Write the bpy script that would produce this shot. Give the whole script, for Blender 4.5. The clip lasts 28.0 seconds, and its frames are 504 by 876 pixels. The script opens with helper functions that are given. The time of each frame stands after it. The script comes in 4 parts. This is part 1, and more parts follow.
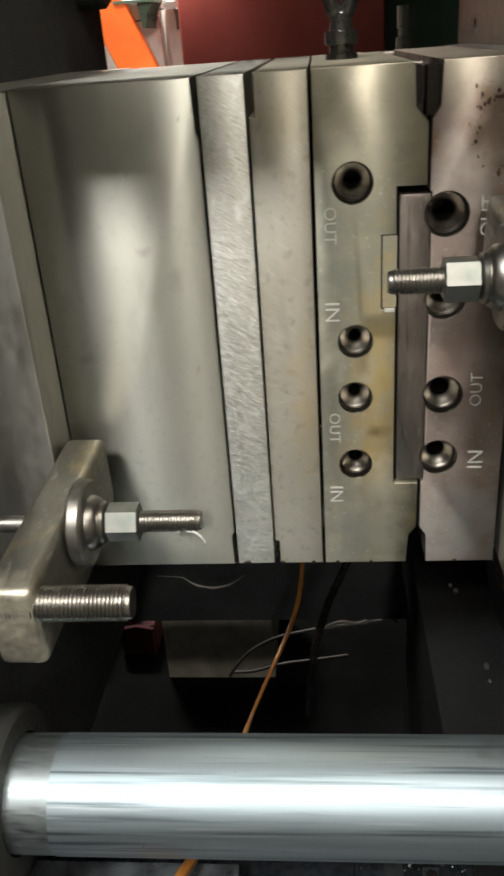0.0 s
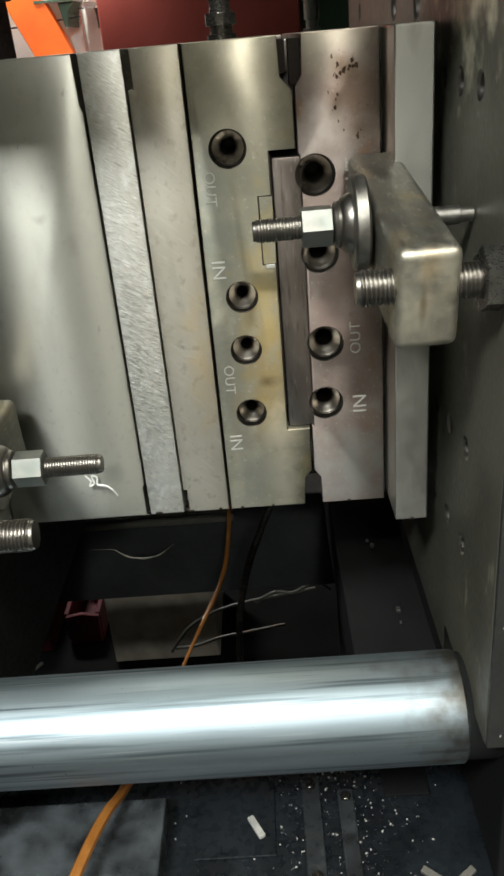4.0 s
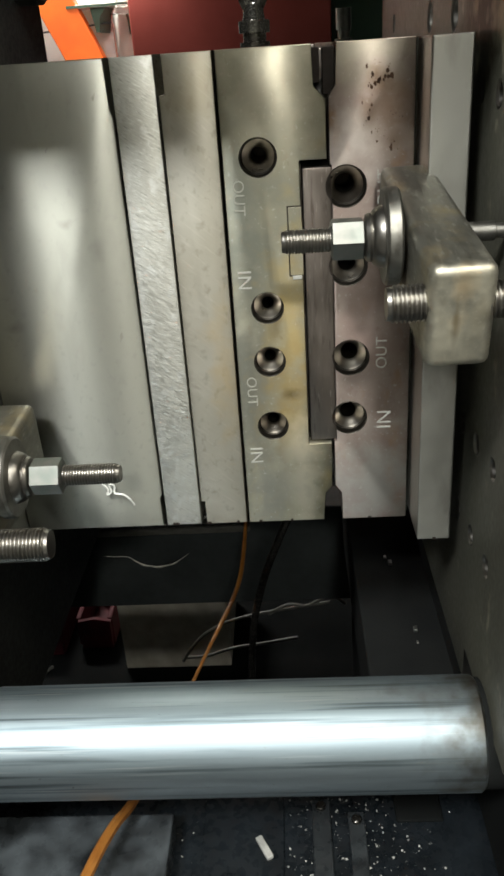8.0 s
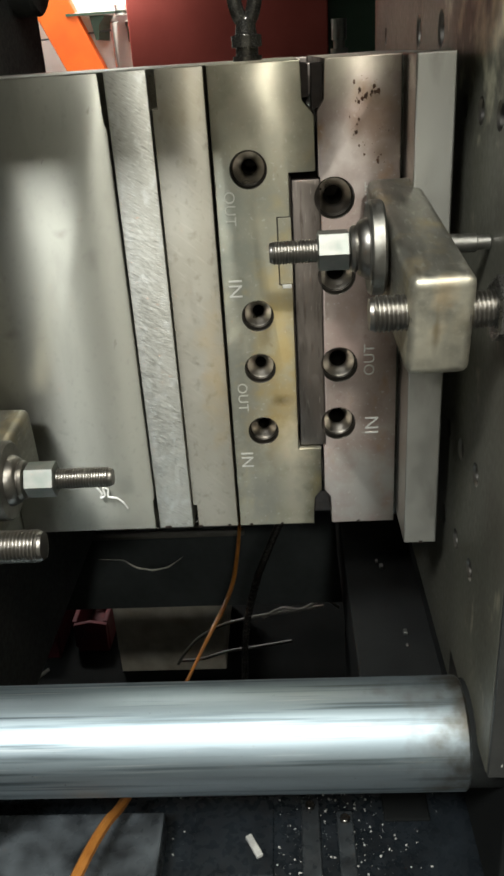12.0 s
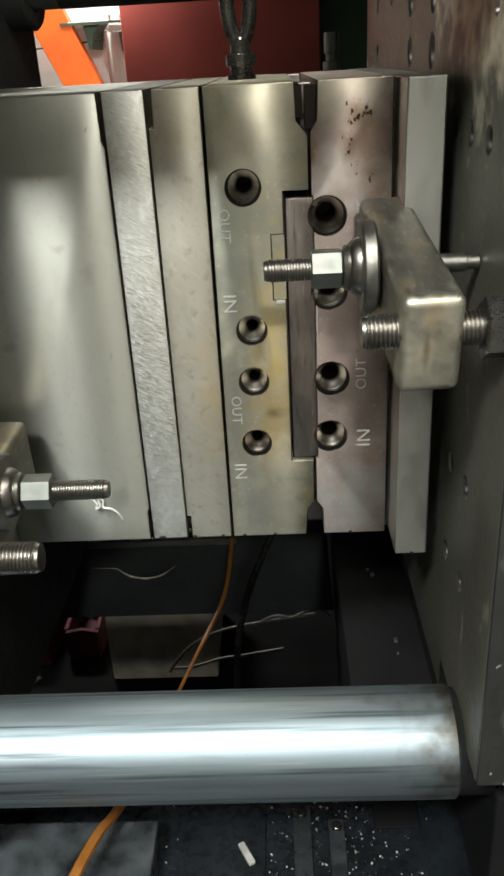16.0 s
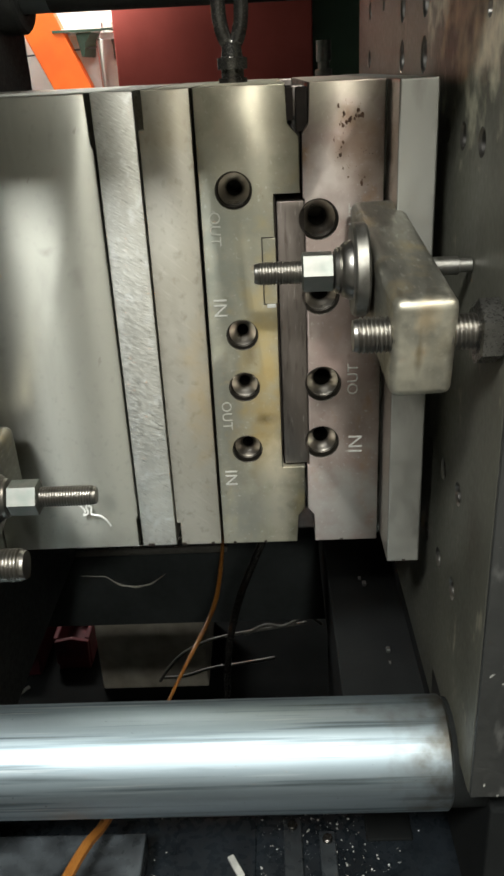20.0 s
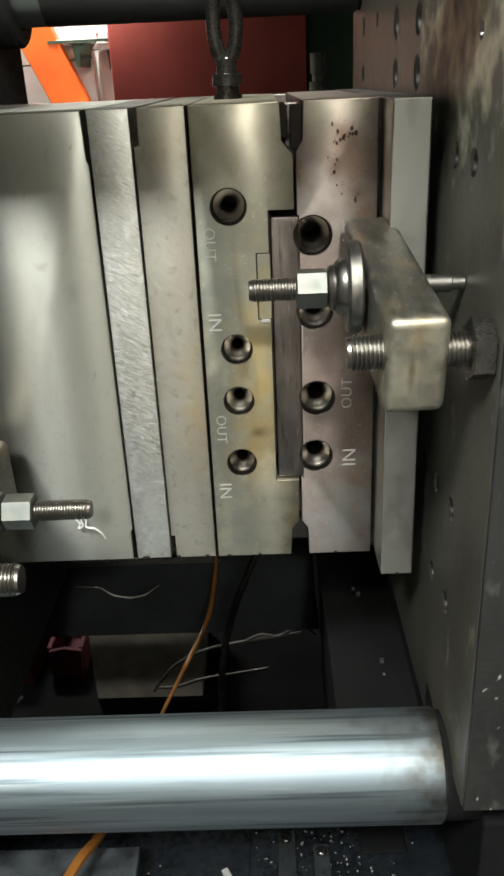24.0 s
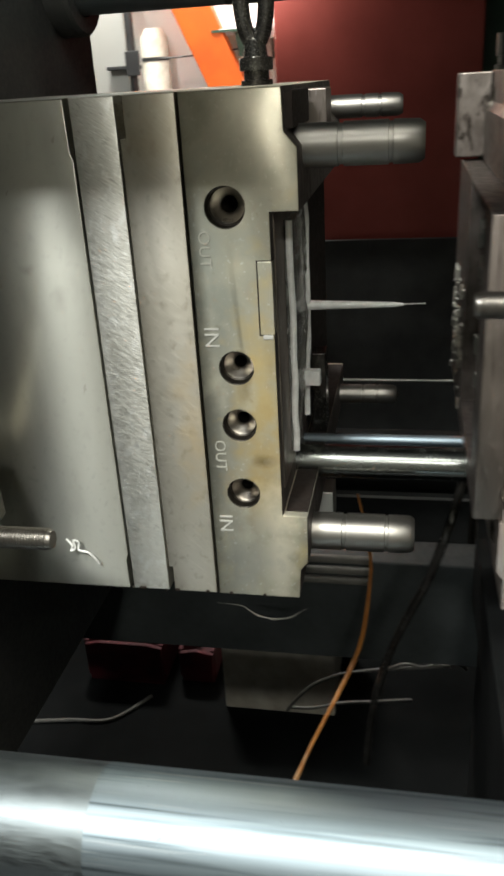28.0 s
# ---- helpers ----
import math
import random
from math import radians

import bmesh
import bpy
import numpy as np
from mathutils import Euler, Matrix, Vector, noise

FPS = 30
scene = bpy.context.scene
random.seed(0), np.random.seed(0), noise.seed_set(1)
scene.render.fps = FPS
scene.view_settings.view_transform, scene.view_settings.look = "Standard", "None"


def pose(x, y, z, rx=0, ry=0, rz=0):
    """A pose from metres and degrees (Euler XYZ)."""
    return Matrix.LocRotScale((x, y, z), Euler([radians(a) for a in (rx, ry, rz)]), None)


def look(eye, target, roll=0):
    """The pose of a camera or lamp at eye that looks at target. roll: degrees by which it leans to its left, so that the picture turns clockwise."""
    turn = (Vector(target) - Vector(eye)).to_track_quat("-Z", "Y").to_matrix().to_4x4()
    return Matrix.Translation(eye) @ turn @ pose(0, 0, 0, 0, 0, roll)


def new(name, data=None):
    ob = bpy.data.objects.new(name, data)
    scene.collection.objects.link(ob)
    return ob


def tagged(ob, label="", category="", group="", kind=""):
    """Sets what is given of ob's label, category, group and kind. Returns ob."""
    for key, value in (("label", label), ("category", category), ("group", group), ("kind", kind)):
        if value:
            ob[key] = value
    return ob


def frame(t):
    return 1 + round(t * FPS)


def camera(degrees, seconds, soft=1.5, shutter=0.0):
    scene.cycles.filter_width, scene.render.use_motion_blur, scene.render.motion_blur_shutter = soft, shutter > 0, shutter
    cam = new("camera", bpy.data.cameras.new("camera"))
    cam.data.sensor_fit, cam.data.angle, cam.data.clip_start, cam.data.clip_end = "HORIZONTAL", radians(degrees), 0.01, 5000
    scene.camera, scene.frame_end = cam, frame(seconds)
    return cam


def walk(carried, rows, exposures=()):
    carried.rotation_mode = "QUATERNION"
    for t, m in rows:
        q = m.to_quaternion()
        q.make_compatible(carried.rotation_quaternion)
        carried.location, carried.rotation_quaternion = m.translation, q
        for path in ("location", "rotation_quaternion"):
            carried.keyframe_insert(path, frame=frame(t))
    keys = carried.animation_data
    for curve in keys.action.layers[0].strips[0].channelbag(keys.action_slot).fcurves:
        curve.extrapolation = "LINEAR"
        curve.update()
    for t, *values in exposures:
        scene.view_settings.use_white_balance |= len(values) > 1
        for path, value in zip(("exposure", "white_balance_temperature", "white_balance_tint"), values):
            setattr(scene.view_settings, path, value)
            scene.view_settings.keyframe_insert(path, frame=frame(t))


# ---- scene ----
cam = camera(34.93, 28.0, soft=2.8, shutter=0.4)
PATH = [
    (0.0, 0.0050, -0.5897, 0.4197, 63.57, 3.82, 4.02),
    (0.5, 0.0381, -0.5771, 0.4091, 63.11, 5.92, 0.99),
    (1.0, 0.0814, -0.5936, 0.3898, 63.10, 5.74, -0.24),
    (1.5, 0.0808, -0.6403, 0.3946, 62.99, 5.83, -0.16),
    (2.0, 0.0745, -0.6525, 0.3976, 63.04, 5.80, -0.39),
    (2.5, 0.0654, -0.6548, 0.3997, 63.14, 5.76, -0.37),
    (3.0, 0.0619, -0.6562, 0.4001, 63.15, 5.30, -0.24),
    (3.5, 0.0558, -0.6547, 0.4003, 63.23, 4.97, -0.19),
    (5.5, 0.0492, -0.6492, 0.4019, 63.60, 3.99, 0.31),
    (6.0, 0.0528, -0.6470, 0.3971, 63.64, 3.95, 0.85),
    (6.5, 0.0491, -0.6492, 0.3995, 63.82, 3.79, 1.42),
    (7.0, 0.0513, -0.6558, 0.4047, 63.92, 3.73, 1.59),
    (7.5, 0.0498, -0.6497, 0.4032, 63.98, 3.68, 1.67),
    (8.0, 0.0481, -0.6405, 0.3999, 64.01, 3.64, 1.71),
    (8.5, 0.0469, -0.6364, 0.3998, 64.06, 3.61, 1.75),
    (9.0, 0.0481, -0.6362, 0.3995, 64.09, 3.60, 1.79),
    (9.5, 0.0481, -0.6383, 0.4022, 64.14, 3.58, 1.80),
    (10.0, 0.0474, -0.6431, 0.4060, 64.24, 3.53, 1.80),
    (10.5, 0.0439, -0.6445, 0.4071, 64.28, 3.49, 1.81),
    (11.0, 0.0527, -0.6537, 0.4094, 64.34, 3.45, 1.79),
    (11.5, 0.0552, -0.6551, 0.4072, 64.28, 3.44, 1.80),
    (12.0, 0.0559, -0.6536, 0.4060, 64.36, 3.40, 1.71),
    (12.5, 0.0540, -0.6516, 0.4080, 64.43, 3.33, 1.63),
    (14.5, 0.0557, -0.6501, 0.4052, 64.56, 3.16, 1.37),
    (15.0, 0.0546, -0.6497, 0.4057, 64.61, 3.12, 1.27),
    (15.5, 0.0543, -0.6558, 0.4122, 64.69, 3.05, 1.23),
    (16.0, 0.0545, -0.6610, 0.4158, 64.76, 3.01, 1.20),
    (16.5, 0.0560, -0.6617, 0.4113, 64.83, 2.97, 1.14),
    (17.0, 0.0580, -0.6623, 0.4116, 64.85, 2.94, 1.04),
    (17.5, 0.0574, -0.6598, 0.4112, 64.97, 2.90, 1.08),
    (18.0, 0.0559, -0.6565, 0.4105, 65.02, 2.88, 0.98),
    (18.5, 0.0542, -0.6550, 0.4146, 65.11, 2.81, 0.90),
    (19.0, 0.0554, -0.6568, 0.4137, 65.16, 2.75, 0.89),
    (19.5, 0.0554, -0.6553, 0.4112, 65.25, 2.71, 0.84),
    (20.0, 0.0556, -0.6538, 0.4099, 65.34, 2.67, 0.74),
    (20.5, 0.0572, -0.6564, 0.4127, 65.29, 2.65, 0.72),
    (21.0, 0.0547, -0.6570, 0.4140, 65.47, 2.60, 0.67),
    (21.5, 0.0531, -0.6561, 0.4173, 65.48, 2.57, 0.59),
    (23.5, 0.0565, -0.6537, 0.4133, 65.72, 2.45, 0.46),
    (24.0, 0.0558, -0.6548, 0.4164, 65.85, 2.45, 0.39),
    (24.5, 0.0574, -0.6567, 0.4156, 65.82, 2.42, 0.38),
    (25.0, 0.0582, -0.6591, 0.4157, 65.88, 2.40, 0.34),
    (25.5, 0.0603, -0.6598, 0.4148, 65.92, 2.39, 0.32),
    (26.0, 0.0604, -0.6614, 0.4156, 65.98, 2.40, 0.31),
    (26.5, 0.0590, -0.6638, 0.4178, 66.10, 2.37, 0.26),
    (27.0, 0.0513, -0.6561, 0.4159, 66.18, 2.42, 0.49),
    (27.3, 0.0443, -0.6457, 0.4135, 66.21, 2.69, 1.92),
    (27.5, 0.0366, -0.6327, 0.4114, 66.27, 2.80, 3.89),
    (27.8, 0.0219, -0.5924, 0.4059, 65.94, 3.24, 7.84),
    (28.0, 0.0067, -0.5618, 0.4047, 65.90, 3.16, 10.25),
]
walk(cam, [(t, pose(*p)) for t, *p in PATH], ((0.0, 0.0, 6750, 14), (1.0, -0.06, 6600, 12), (1.8, 0.0, 6500, 10), (27.2, 0.0, 6500, 10), (28.0, 0.06, 6500, 10)))


# ---------- world and light ----------
world = bpy.data.worlds.new("hall")
scene.world = world
world.use_nodes = True
world.node_tree.nodes["Background"].inputs[0].default_value = (0.75, 0.85, 1.0, 1)
world.node_tree.nodes["Background"].inputs[1].default_value = 0.02


def area_lamp(name, eye, target, sx, sy, power, colour):
    data = bpy.data.lights.new(name, "AREA")
    data.shape, data.size, data.size_y, data.energy, data.color = "RECTANGLE", sx, sy, power, colour
    ob = new(name, data)
    ob.matrix_world = look(eye, target)
    return ob


# compact high-bay lamps of the hall (one of them half hidden behind the upper tie bar) and the dimmer rows of ceiling light
area_lamp("high_bay_lamp", (-0.73, -2.2, 2.63), (0.0, 0.0, 0.2), 0.20, 0.45, 47, (0.965, 0.99, 0.965))
area_lamp("high_bay_lamp", (-1.07, -2.2, 2.63), (0.0, 0.0, 0.2), 0.20, 0.45, 43, (0.965, 0.99, 0.965))
area_lamp("high_bay_lamp", (0.36, -3.5, 2.25), (0.0, 0.0, 0.2), 0.30, 0.16, 29, (0.99, 0.98, 0.90))
area_lamp("ceiling_light", (0.3, -2.1, 3.15), (0.3, -2.1, 0.0), 2.4, 1.2, 84, (1.0, 0.99, 0.89))
area_lamp("ceiling_light", (2.2, -1.2, 3.15), (2.2, -1.2, 0.0), 1.2, 2.0, 55, (1.0, 0.93, 0.78))
# lamps of the bay behind the machine
area_lamp("bay_lamp", (-1.0, 2.28, 1.45), (-0.75, 2.65, 0.45), 0.7, 0.2, 56, (1.0, 0.98, 0.92))
area_lamp("bay_lamp", (-0.44, 1.90, 0.72), (-0.30, 2.0, 0.50), 0.12, 0.05, 1.4, (1.0, 0.95, 0.88))


# ---------- materials ----------
def material(name, colour, rough=0.5, metal=0.0, colour2=None, scale=(60, 60, 60), bump=0.0, fine=600.0, rough_var=0.1,
             layers=(), aniso=0.0, detail=6.0, bump_scale=None, spin=0.0, low=0.35, high=0.65, gloss=0.5, stains_and_light=()):
    """A procedural surface: two colours mixed by a stretched noise, fine grain in roughness and relief, and layers of
    stain, each (colour, stretch, from, to, turn about y, offset); single patches of stain or painted light are (colour,
    middle, half sizes, strength)."""
    m = bpy.data.materials.new(name)
    m.use_nodes = True
    nt = m.node_tree
    bsdf = nt.nodes["Principled BSDF"]
    link = nt.links.new
    co = nt.nodes.new("ShaderNodeTexCoord")
    mp = nt.nodes.new("ShaderNodeMapping")
    mp.inputs["Scale"].default_value = scale
    link(co.outputs["Object"], mp.inputs["Vector"])
    big = nt.nodes.new("ShaderNodeTexNoise")
    big.inputs["Scale"].default_value, big.inputs["Detail"].default_value = 1.0, detail
    link(mp.outputs["Vector"], big.inputs["Vector"])
    grain = nt.nodes.new("ShaderNodeTexNoise")
    grain.inputs["Scale"].default_value, grain.inputs["Detail"].default_value = 1.0, 3.0
    gm = nt.nodes.new("ShaderNodeMapping")
    gm.vector_type = "TEXTURE"
    gm.inputs["Scale"].default_value = [1 / k for k in (bump_scale or (fine, fine, fine))]
    gm.inputs["Rotation"].default_value = (0, radians(spin), 0)
    link(co.outputs["Object"], gm.inputs["Vector"])
    link(gm.outputs["Vector"], grain.inputs["Vector"])
    ramp = nt.nodes.new("ShaderNodeMapRange")
    ramp.inputs["From Min"].default_value, ramp.inputs["From Max"].default_value = low, high
    link(big.outputs["Fac"], ramp.inputs["Value"])
    mix = nt.nodes.new("ShaderNodeMix")
    mix.data_type = "RGBA"
    mix.inputs[6].default_value = (*colour, 1)
    mix.inputs[7].default_value = (*(colour2 or [c * 0.8 for c in colour]), 1)
    link(ramp.outputs["Result"], mix.inputs[0])
    out = mix.outputs[2]
    for tone, stretch, start, end, turned, shift in layers:
        lm = nt.nodes.new("ShaderNodeMapping")
        lm.vector_type = "TEXTURE"
        lm.inputs["Scale"].default_value, lm.inputs["Rotation"].default_value, lm.inputs["Location"].default_value = [1 / k for k in stretch], (0, radians(turned), 0), (shift, shift, shift)
        link(co.outputs["Object"], lm.inputs["Vector"])
        sp = nt.nodes.new("ShaderNodeTexNoise")
        sp.inputs["Scale"].default_value, sp.inputs["Detail"].default_value = 1.0, 5.0
        link(lm.outputs["Vector"], sp.inputs["Vector"])
        sr = nt.nodes.new("ShaderNodeMapRange")
        sr.inputs["From Min"].default_value, sr.inputs["From Max"].default_value = start, end
        link(sp.outputs["Fac"], sr.inputs["Value"])
        over = nt.nodes.new("ShaderNodeMix")
        over.data_type = "RGBA"
        link(sr.outputs["Result"], over.inputs[0])
        link(out, over.inputs[6])
        over.inputs[7].default_value = (*tone, 1)
        out = over.outputs[2]
    for tone, middle, half, strength in stains_and_light:
        lm = nt.nodes.new("ShaderNodeMapping")
        lm.vector_type = "TEXTURE"
        lm.inputs["Scale"].default_value, lm.inputs["Location"].default_value = half, middle
        link(co.outputs["Object"], lm.inputs["Vector"])
        far = nt.nodes.new("ShaderNodeVectorMath")
        far.operation = "LENGTH"
        link(lm.outputs["Vector"], far.inputs[0])
        sp = nt.nodes.new("ShaderNodeTexNoise")
        sp.inputs["Scale"].default_value, sp.inputs["Detail"].default_value = 45.0, 6.0
        link(co.outputs["Object"], sp.inputs["Vector"])
        ragged = nt.nodes.new("ShaderNodeMath")
        ragged.operation = "MULTIPLY_ADD"
        ragged.inputs[1].default_value = 3.0
        link(sp.outputs["Fac"], ragged.inputs[0])
        link(far.outputs["Value"], ragged.inputs[2])
        sr = nt.nodes.new("ShaderNodeMapRange")
        sr.inputs["From Min"].default_value, sr.inputs["From Max"].default_value = 2.75, 1.55
        sr.inputs["To Max"].default_value = strength
        link(ragged.outputs[0], sr.inputs["Value"])
        over = nt.nodes.new("ShaderNodeMix")
        over.data_type = "RGBA"
        link(sr.outputs["Result"], over.inputs[0])
        link(out, over.inputs[6])
        over.inputs[7].default_value = (*tone, 1)
        out = over.outputs[2]
    link(out, bsdf.inputs["Base Color"])
    rr = nt.nodes.new("ShaderNodeMapRange")
    rr.inputs["From Min"].default_value, rr.inputs["From Max"].default_value = 0.3, 0.7
    rr.inputs["To Min"].default_value, rr.inputs["To Max"].default_value = max(0.02, rough - rough_var), min(1, rough + rough_var)
    link(grain.outputs["Fac"], rr.inputs["Value"])
    link(rr.outputs["Result"], bsdf.inputs["Roughness"])
    bsdf.inputs["Metallic"].default_value = metal
    bsdf.inputs["Anisotropic"].default_value = aniso
    bsdf.inputs["Specular IOR Level"].default_value = gloss
    if aniso:
        way = nt.nodes.new("ShaderNodeCombineXYZ")
        way.inputs[2].default_value = 1.0
        link(way.outputs[0], bsdf.inputs["Tangent"])
    if bump:
        b = nt.nodes.new("ShaderNodeBump")
        b.inputs["Strength"].default_value, b.inputs["Distance"].default_value = bump, 0.0004
        link(grain.outputs["Fac"], b.inputs["Height"])
        link(b.outputs["Normal"], bsdf.inputs["Normal"])
    return m


STEEL_GROUND = material("ground steel", (0.43, 0.427, 0.378), 0.35, 1.0, (0.355, 0.353, 0.31), (11, 11, 6), 0.006, bump_scale=(60, 900, 900), rough_var=0.012, aniso=0.97, low=0.25, high=0.75,
                        layers=(((0.44, 0.438, 0.39), (34, 4, 4), 0.50, 0.66, 0, 3.1), ((0.35, 0.346, 0.305), (40, 30, 16), 0.54, 0.74, 0, 6.6), ((0.36, 0.357, 0.316), (160, 90, 120), 0.56, 0.72, 20, 2.4), ((0.20, 0.195, 0.165), (120, 60, 45), 0.69, 0.76, 12, 8.0)),
                        stains_and_light=(((0.22, 0.215, 0.18), (-0.127, 0, 0.283), (0.006, 0.1, 0.005), 0.7), ((0.25, 0.245, 0.21), (-0.185, 0, 0.20), (0.009, 0.1, 0.006), 0.8), ((0.27, 0.265, 0.23), (-0.104, 0, 0.262), (0.006, 0.1, 0.011), 0.5)))
STEEL_MILLED = material("cross-milled steel", (0.74, 0.73, 0.67), 0.46, 1.0, (0.60, 0.59, 0.535), (26, 26, 12), 0.34, bump_scale=(150, 500, 1100), rough_var=0.11, aniso=0.60, spin=32,
                        layers=(((0.80, 0.80, 0.75), (130, 90, 800), 0.53, 0.68, 30, 0.0), ((0.36, 0.352, 0.31), (110, 70, 700), 0.58, 0.74, 38, 5.0), ((0.80, 0.80, 0.76), (90, 30, 60), 0.56, 0.68, 20, 2.0), ((0.30, 0.29, 0.25), (90, 40, 70), 0.66, 0.76, 0, 2.0)),
                        stains_and_light=(((0.88, 0.88, 0.83), (-0.0745, 0, 0.17), (0.006, 0.3, 0.15), 0.8),))
STEEL_YELLOW = material("oil-stained ground steel", (0.50, 0.475, 0.41), 0.45, 1.0, (0.43, 0.40, 0.33), (16, 16, 9), 0.10, bump_scale=(90, 500, 1200), rough_var=0.06, aniso=0.75, spin=40,
                        layers=(((0.54, 0.51, 0.44), (45, 60, 420), 0.56, 0.76, 42, 1.0), ((0.36, 0.31, 0.22), (22, 22, 14), 0.58, 0.78, 30, 4.0), ((0.36, 0.33, 0.27), (130, 60, 100), 0.56, 0.72, 0, 2.6)),
                        stains_and_light=(((0.54, 0.42, 0.24), (-0.009, 0, 0.150), (0.014, 0.4, 0.060), 0.6), ((0.40, 0.35, 0.25), (-0.020, 0, 0.375), (0.022, 0.4, 0.030), 0.6)))
STEEL_PLATE = material("yellowed ground steel", (0.43, 0.41, 0.325), 0.37, 1.0, (0.345, 0.325, 0.245), (22, 22, 9), 0.004, bump_scale=(80, 700, 800), rough_var=0.015, aniso=0.9,
                       layers=(((0.30, 0.295, 0.25), (26, 20, 8), 0.52, 0.68, 0, 2.3), ((0.50, 0.42, 0.25), (30, 20, 13), 0.57, 0.72, 15, 6.2), ((0.20, 0.175, 0.11), (90, 60, 60), 0.66, 0.74, 0, 1.4), ((0.37, 0.33, 0.25), (150, 60, 110), 0.54, 0.70, 20, 3.3), ((0.56, 0.54, 0.47), (300, 60, 260), 0.60, 0.72, 0, 7.7)),
                       # dark middle patches and the pale lower streak are reflections put into colour
                       stains_and_light=(((0.60, 0.555, 0.44), (0.045, 0, 0.370), (0.055, 0.4, 0.055), 0.7), ((0.22, 0.23, 0.195), (0.018, 0, 0.258), (0.055, 0.4, 0.085), 0.8), ((0.22, 0.215, 0.175), (0.010, 0, 0.145), (0.030, 0.4, 0.095), 0.8),
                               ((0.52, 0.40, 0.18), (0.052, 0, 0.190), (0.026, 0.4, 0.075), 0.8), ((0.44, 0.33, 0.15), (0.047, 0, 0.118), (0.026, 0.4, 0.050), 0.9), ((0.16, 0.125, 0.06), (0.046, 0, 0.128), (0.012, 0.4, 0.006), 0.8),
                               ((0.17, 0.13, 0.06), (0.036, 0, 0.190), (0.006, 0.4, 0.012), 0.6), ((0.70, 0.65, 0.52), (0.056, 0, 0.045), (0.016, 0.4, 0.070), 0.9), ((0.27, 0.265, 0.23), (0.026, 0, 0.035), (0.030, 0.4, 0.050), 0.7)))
STEEL_PINK = material("heat-tinted ground steel", (0.45, 0.37, 0.335), 0.40, 1.0, (0.375, 0.295, 0.26), (14, 14, 8), 0.010, bump_scale=(80, 700, 800), rough_var=0.015, aniso=0.85,
                      layers=(((0.32, 0.25, 0.22), (24, 20, 11), 0.54, 0.72, 0, 5.5), ((0.40, 0.27, 0.19), (45, 30, 30), 0.58, 0.70, 0, 9.1), ((0.36, 0.28, 0.25), (140, 60, 100), 0.54, 0.70, 20, 3.3), ((0.54, 0.48, 0.45), (300, 60, 260), 0.60, 0.72, 0, 7.7)),
                      # brown patch at z 0.225 paints the clamp's shadow, pale 0.326 a highlight
                      stains_and_light=(((0.54, 0.50, 0.40), (0.105, 0, 0.392), (0.045, 0.4, 0.022), 0.8), ((0.30, 0.20, 0.145), (0.128, 0, 0.352), (0.020, 0.4, 0.026), 0.75), ((0.66, 0.60, 0.56), (0.104, 0, 0.326), (0.034, 0.4, 0.026), 0.8),
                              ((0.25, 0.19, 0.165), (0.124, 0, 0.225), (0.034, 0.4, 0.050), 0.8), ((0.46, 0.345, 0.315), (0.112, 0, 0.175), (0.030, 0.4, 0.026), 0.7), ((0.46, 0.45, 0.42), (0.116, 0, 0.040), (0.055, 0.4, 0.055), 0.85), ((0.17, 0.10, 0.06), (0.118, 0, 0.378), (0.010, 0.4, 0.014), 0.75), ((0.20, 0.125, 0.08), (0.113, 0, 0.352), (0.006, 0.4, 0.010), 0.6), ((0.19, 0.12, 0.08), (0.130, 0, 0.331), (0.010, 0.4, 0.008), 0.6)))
RUST = material("dark rust", (0.050, 0.028, 0.016), 0.8, 0.0, (0.11, 0.055, 0.03), (300, 300, 300), 0.3)
STEEL_INSERT = material("dark hardened insert steel", (0.33, 0.285, 0.252), 0.46, 1.0, (0.235, 0.20, 0.175), (60, 30, 10), 0.20, bump_scale=(500, 300, 70), rough_var=0.08,
                        layers=(((0.17, 0.14, 0.12), (240, 60, 30), 0.56, 0.70, 0, 4.4), ((0.46, 0.41, 0.37), (420, 60, 60), 0.62, 0.74, 0, 1.2)))
STEEL_CLAMP = material("rough rolled steel", (0.46, 0.455, 0.415), 0.45, 1.0, (0.40, 0.395, 0.36), (12, 12, 5), 0.08, bump_scale=(160, 160, 80), rough_var=0.04, aniso=0.6, low=0.3, high=0.7,
                       layers=(((0.30, 0.29, 0.26), (40, 40, 14), 0.58, 0.75, 0, 2.0),))
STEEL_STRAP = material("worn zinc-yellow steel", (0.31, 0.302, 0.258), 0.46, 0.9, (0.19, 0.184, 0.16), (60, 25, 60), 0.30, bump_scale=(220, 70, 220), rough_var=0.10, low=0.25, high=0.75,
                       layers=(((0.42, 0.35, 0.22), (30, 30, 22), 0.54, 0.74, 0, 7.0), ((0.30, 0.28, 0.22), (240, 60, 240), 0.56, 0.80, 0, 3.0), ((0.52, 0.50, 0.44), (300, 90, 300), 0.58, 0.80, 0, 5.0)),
                       stains_and_light=(((0.74, 0.70, 0.57), (0, -0.099, 0.0), (0.1, 0.022, 0.1), 1.0), ((0.25, 0.21, 0.14), (0.016, -0.095, -0.012), (0.002, 0.015, 0.016), 0.7), ((0.66, 0.47, 0.24), (0.018, -0.095, 0.005), (0.008, 0.015, 0.020), 0.6)))
STEEL_WASHER = material("dull turned steel", (0.36, 0.35, 0.32), 0.42, 1.0, (0.25, 0.242, 0.22), (70, 70, 70), 0.12, bump_scale=(300, 90, 90), rough_var=0.08,
                        layers=(((0.14, 0.13, 0.115), (60, 60, 60), 0.56, 0.72, 0, 2.0),))
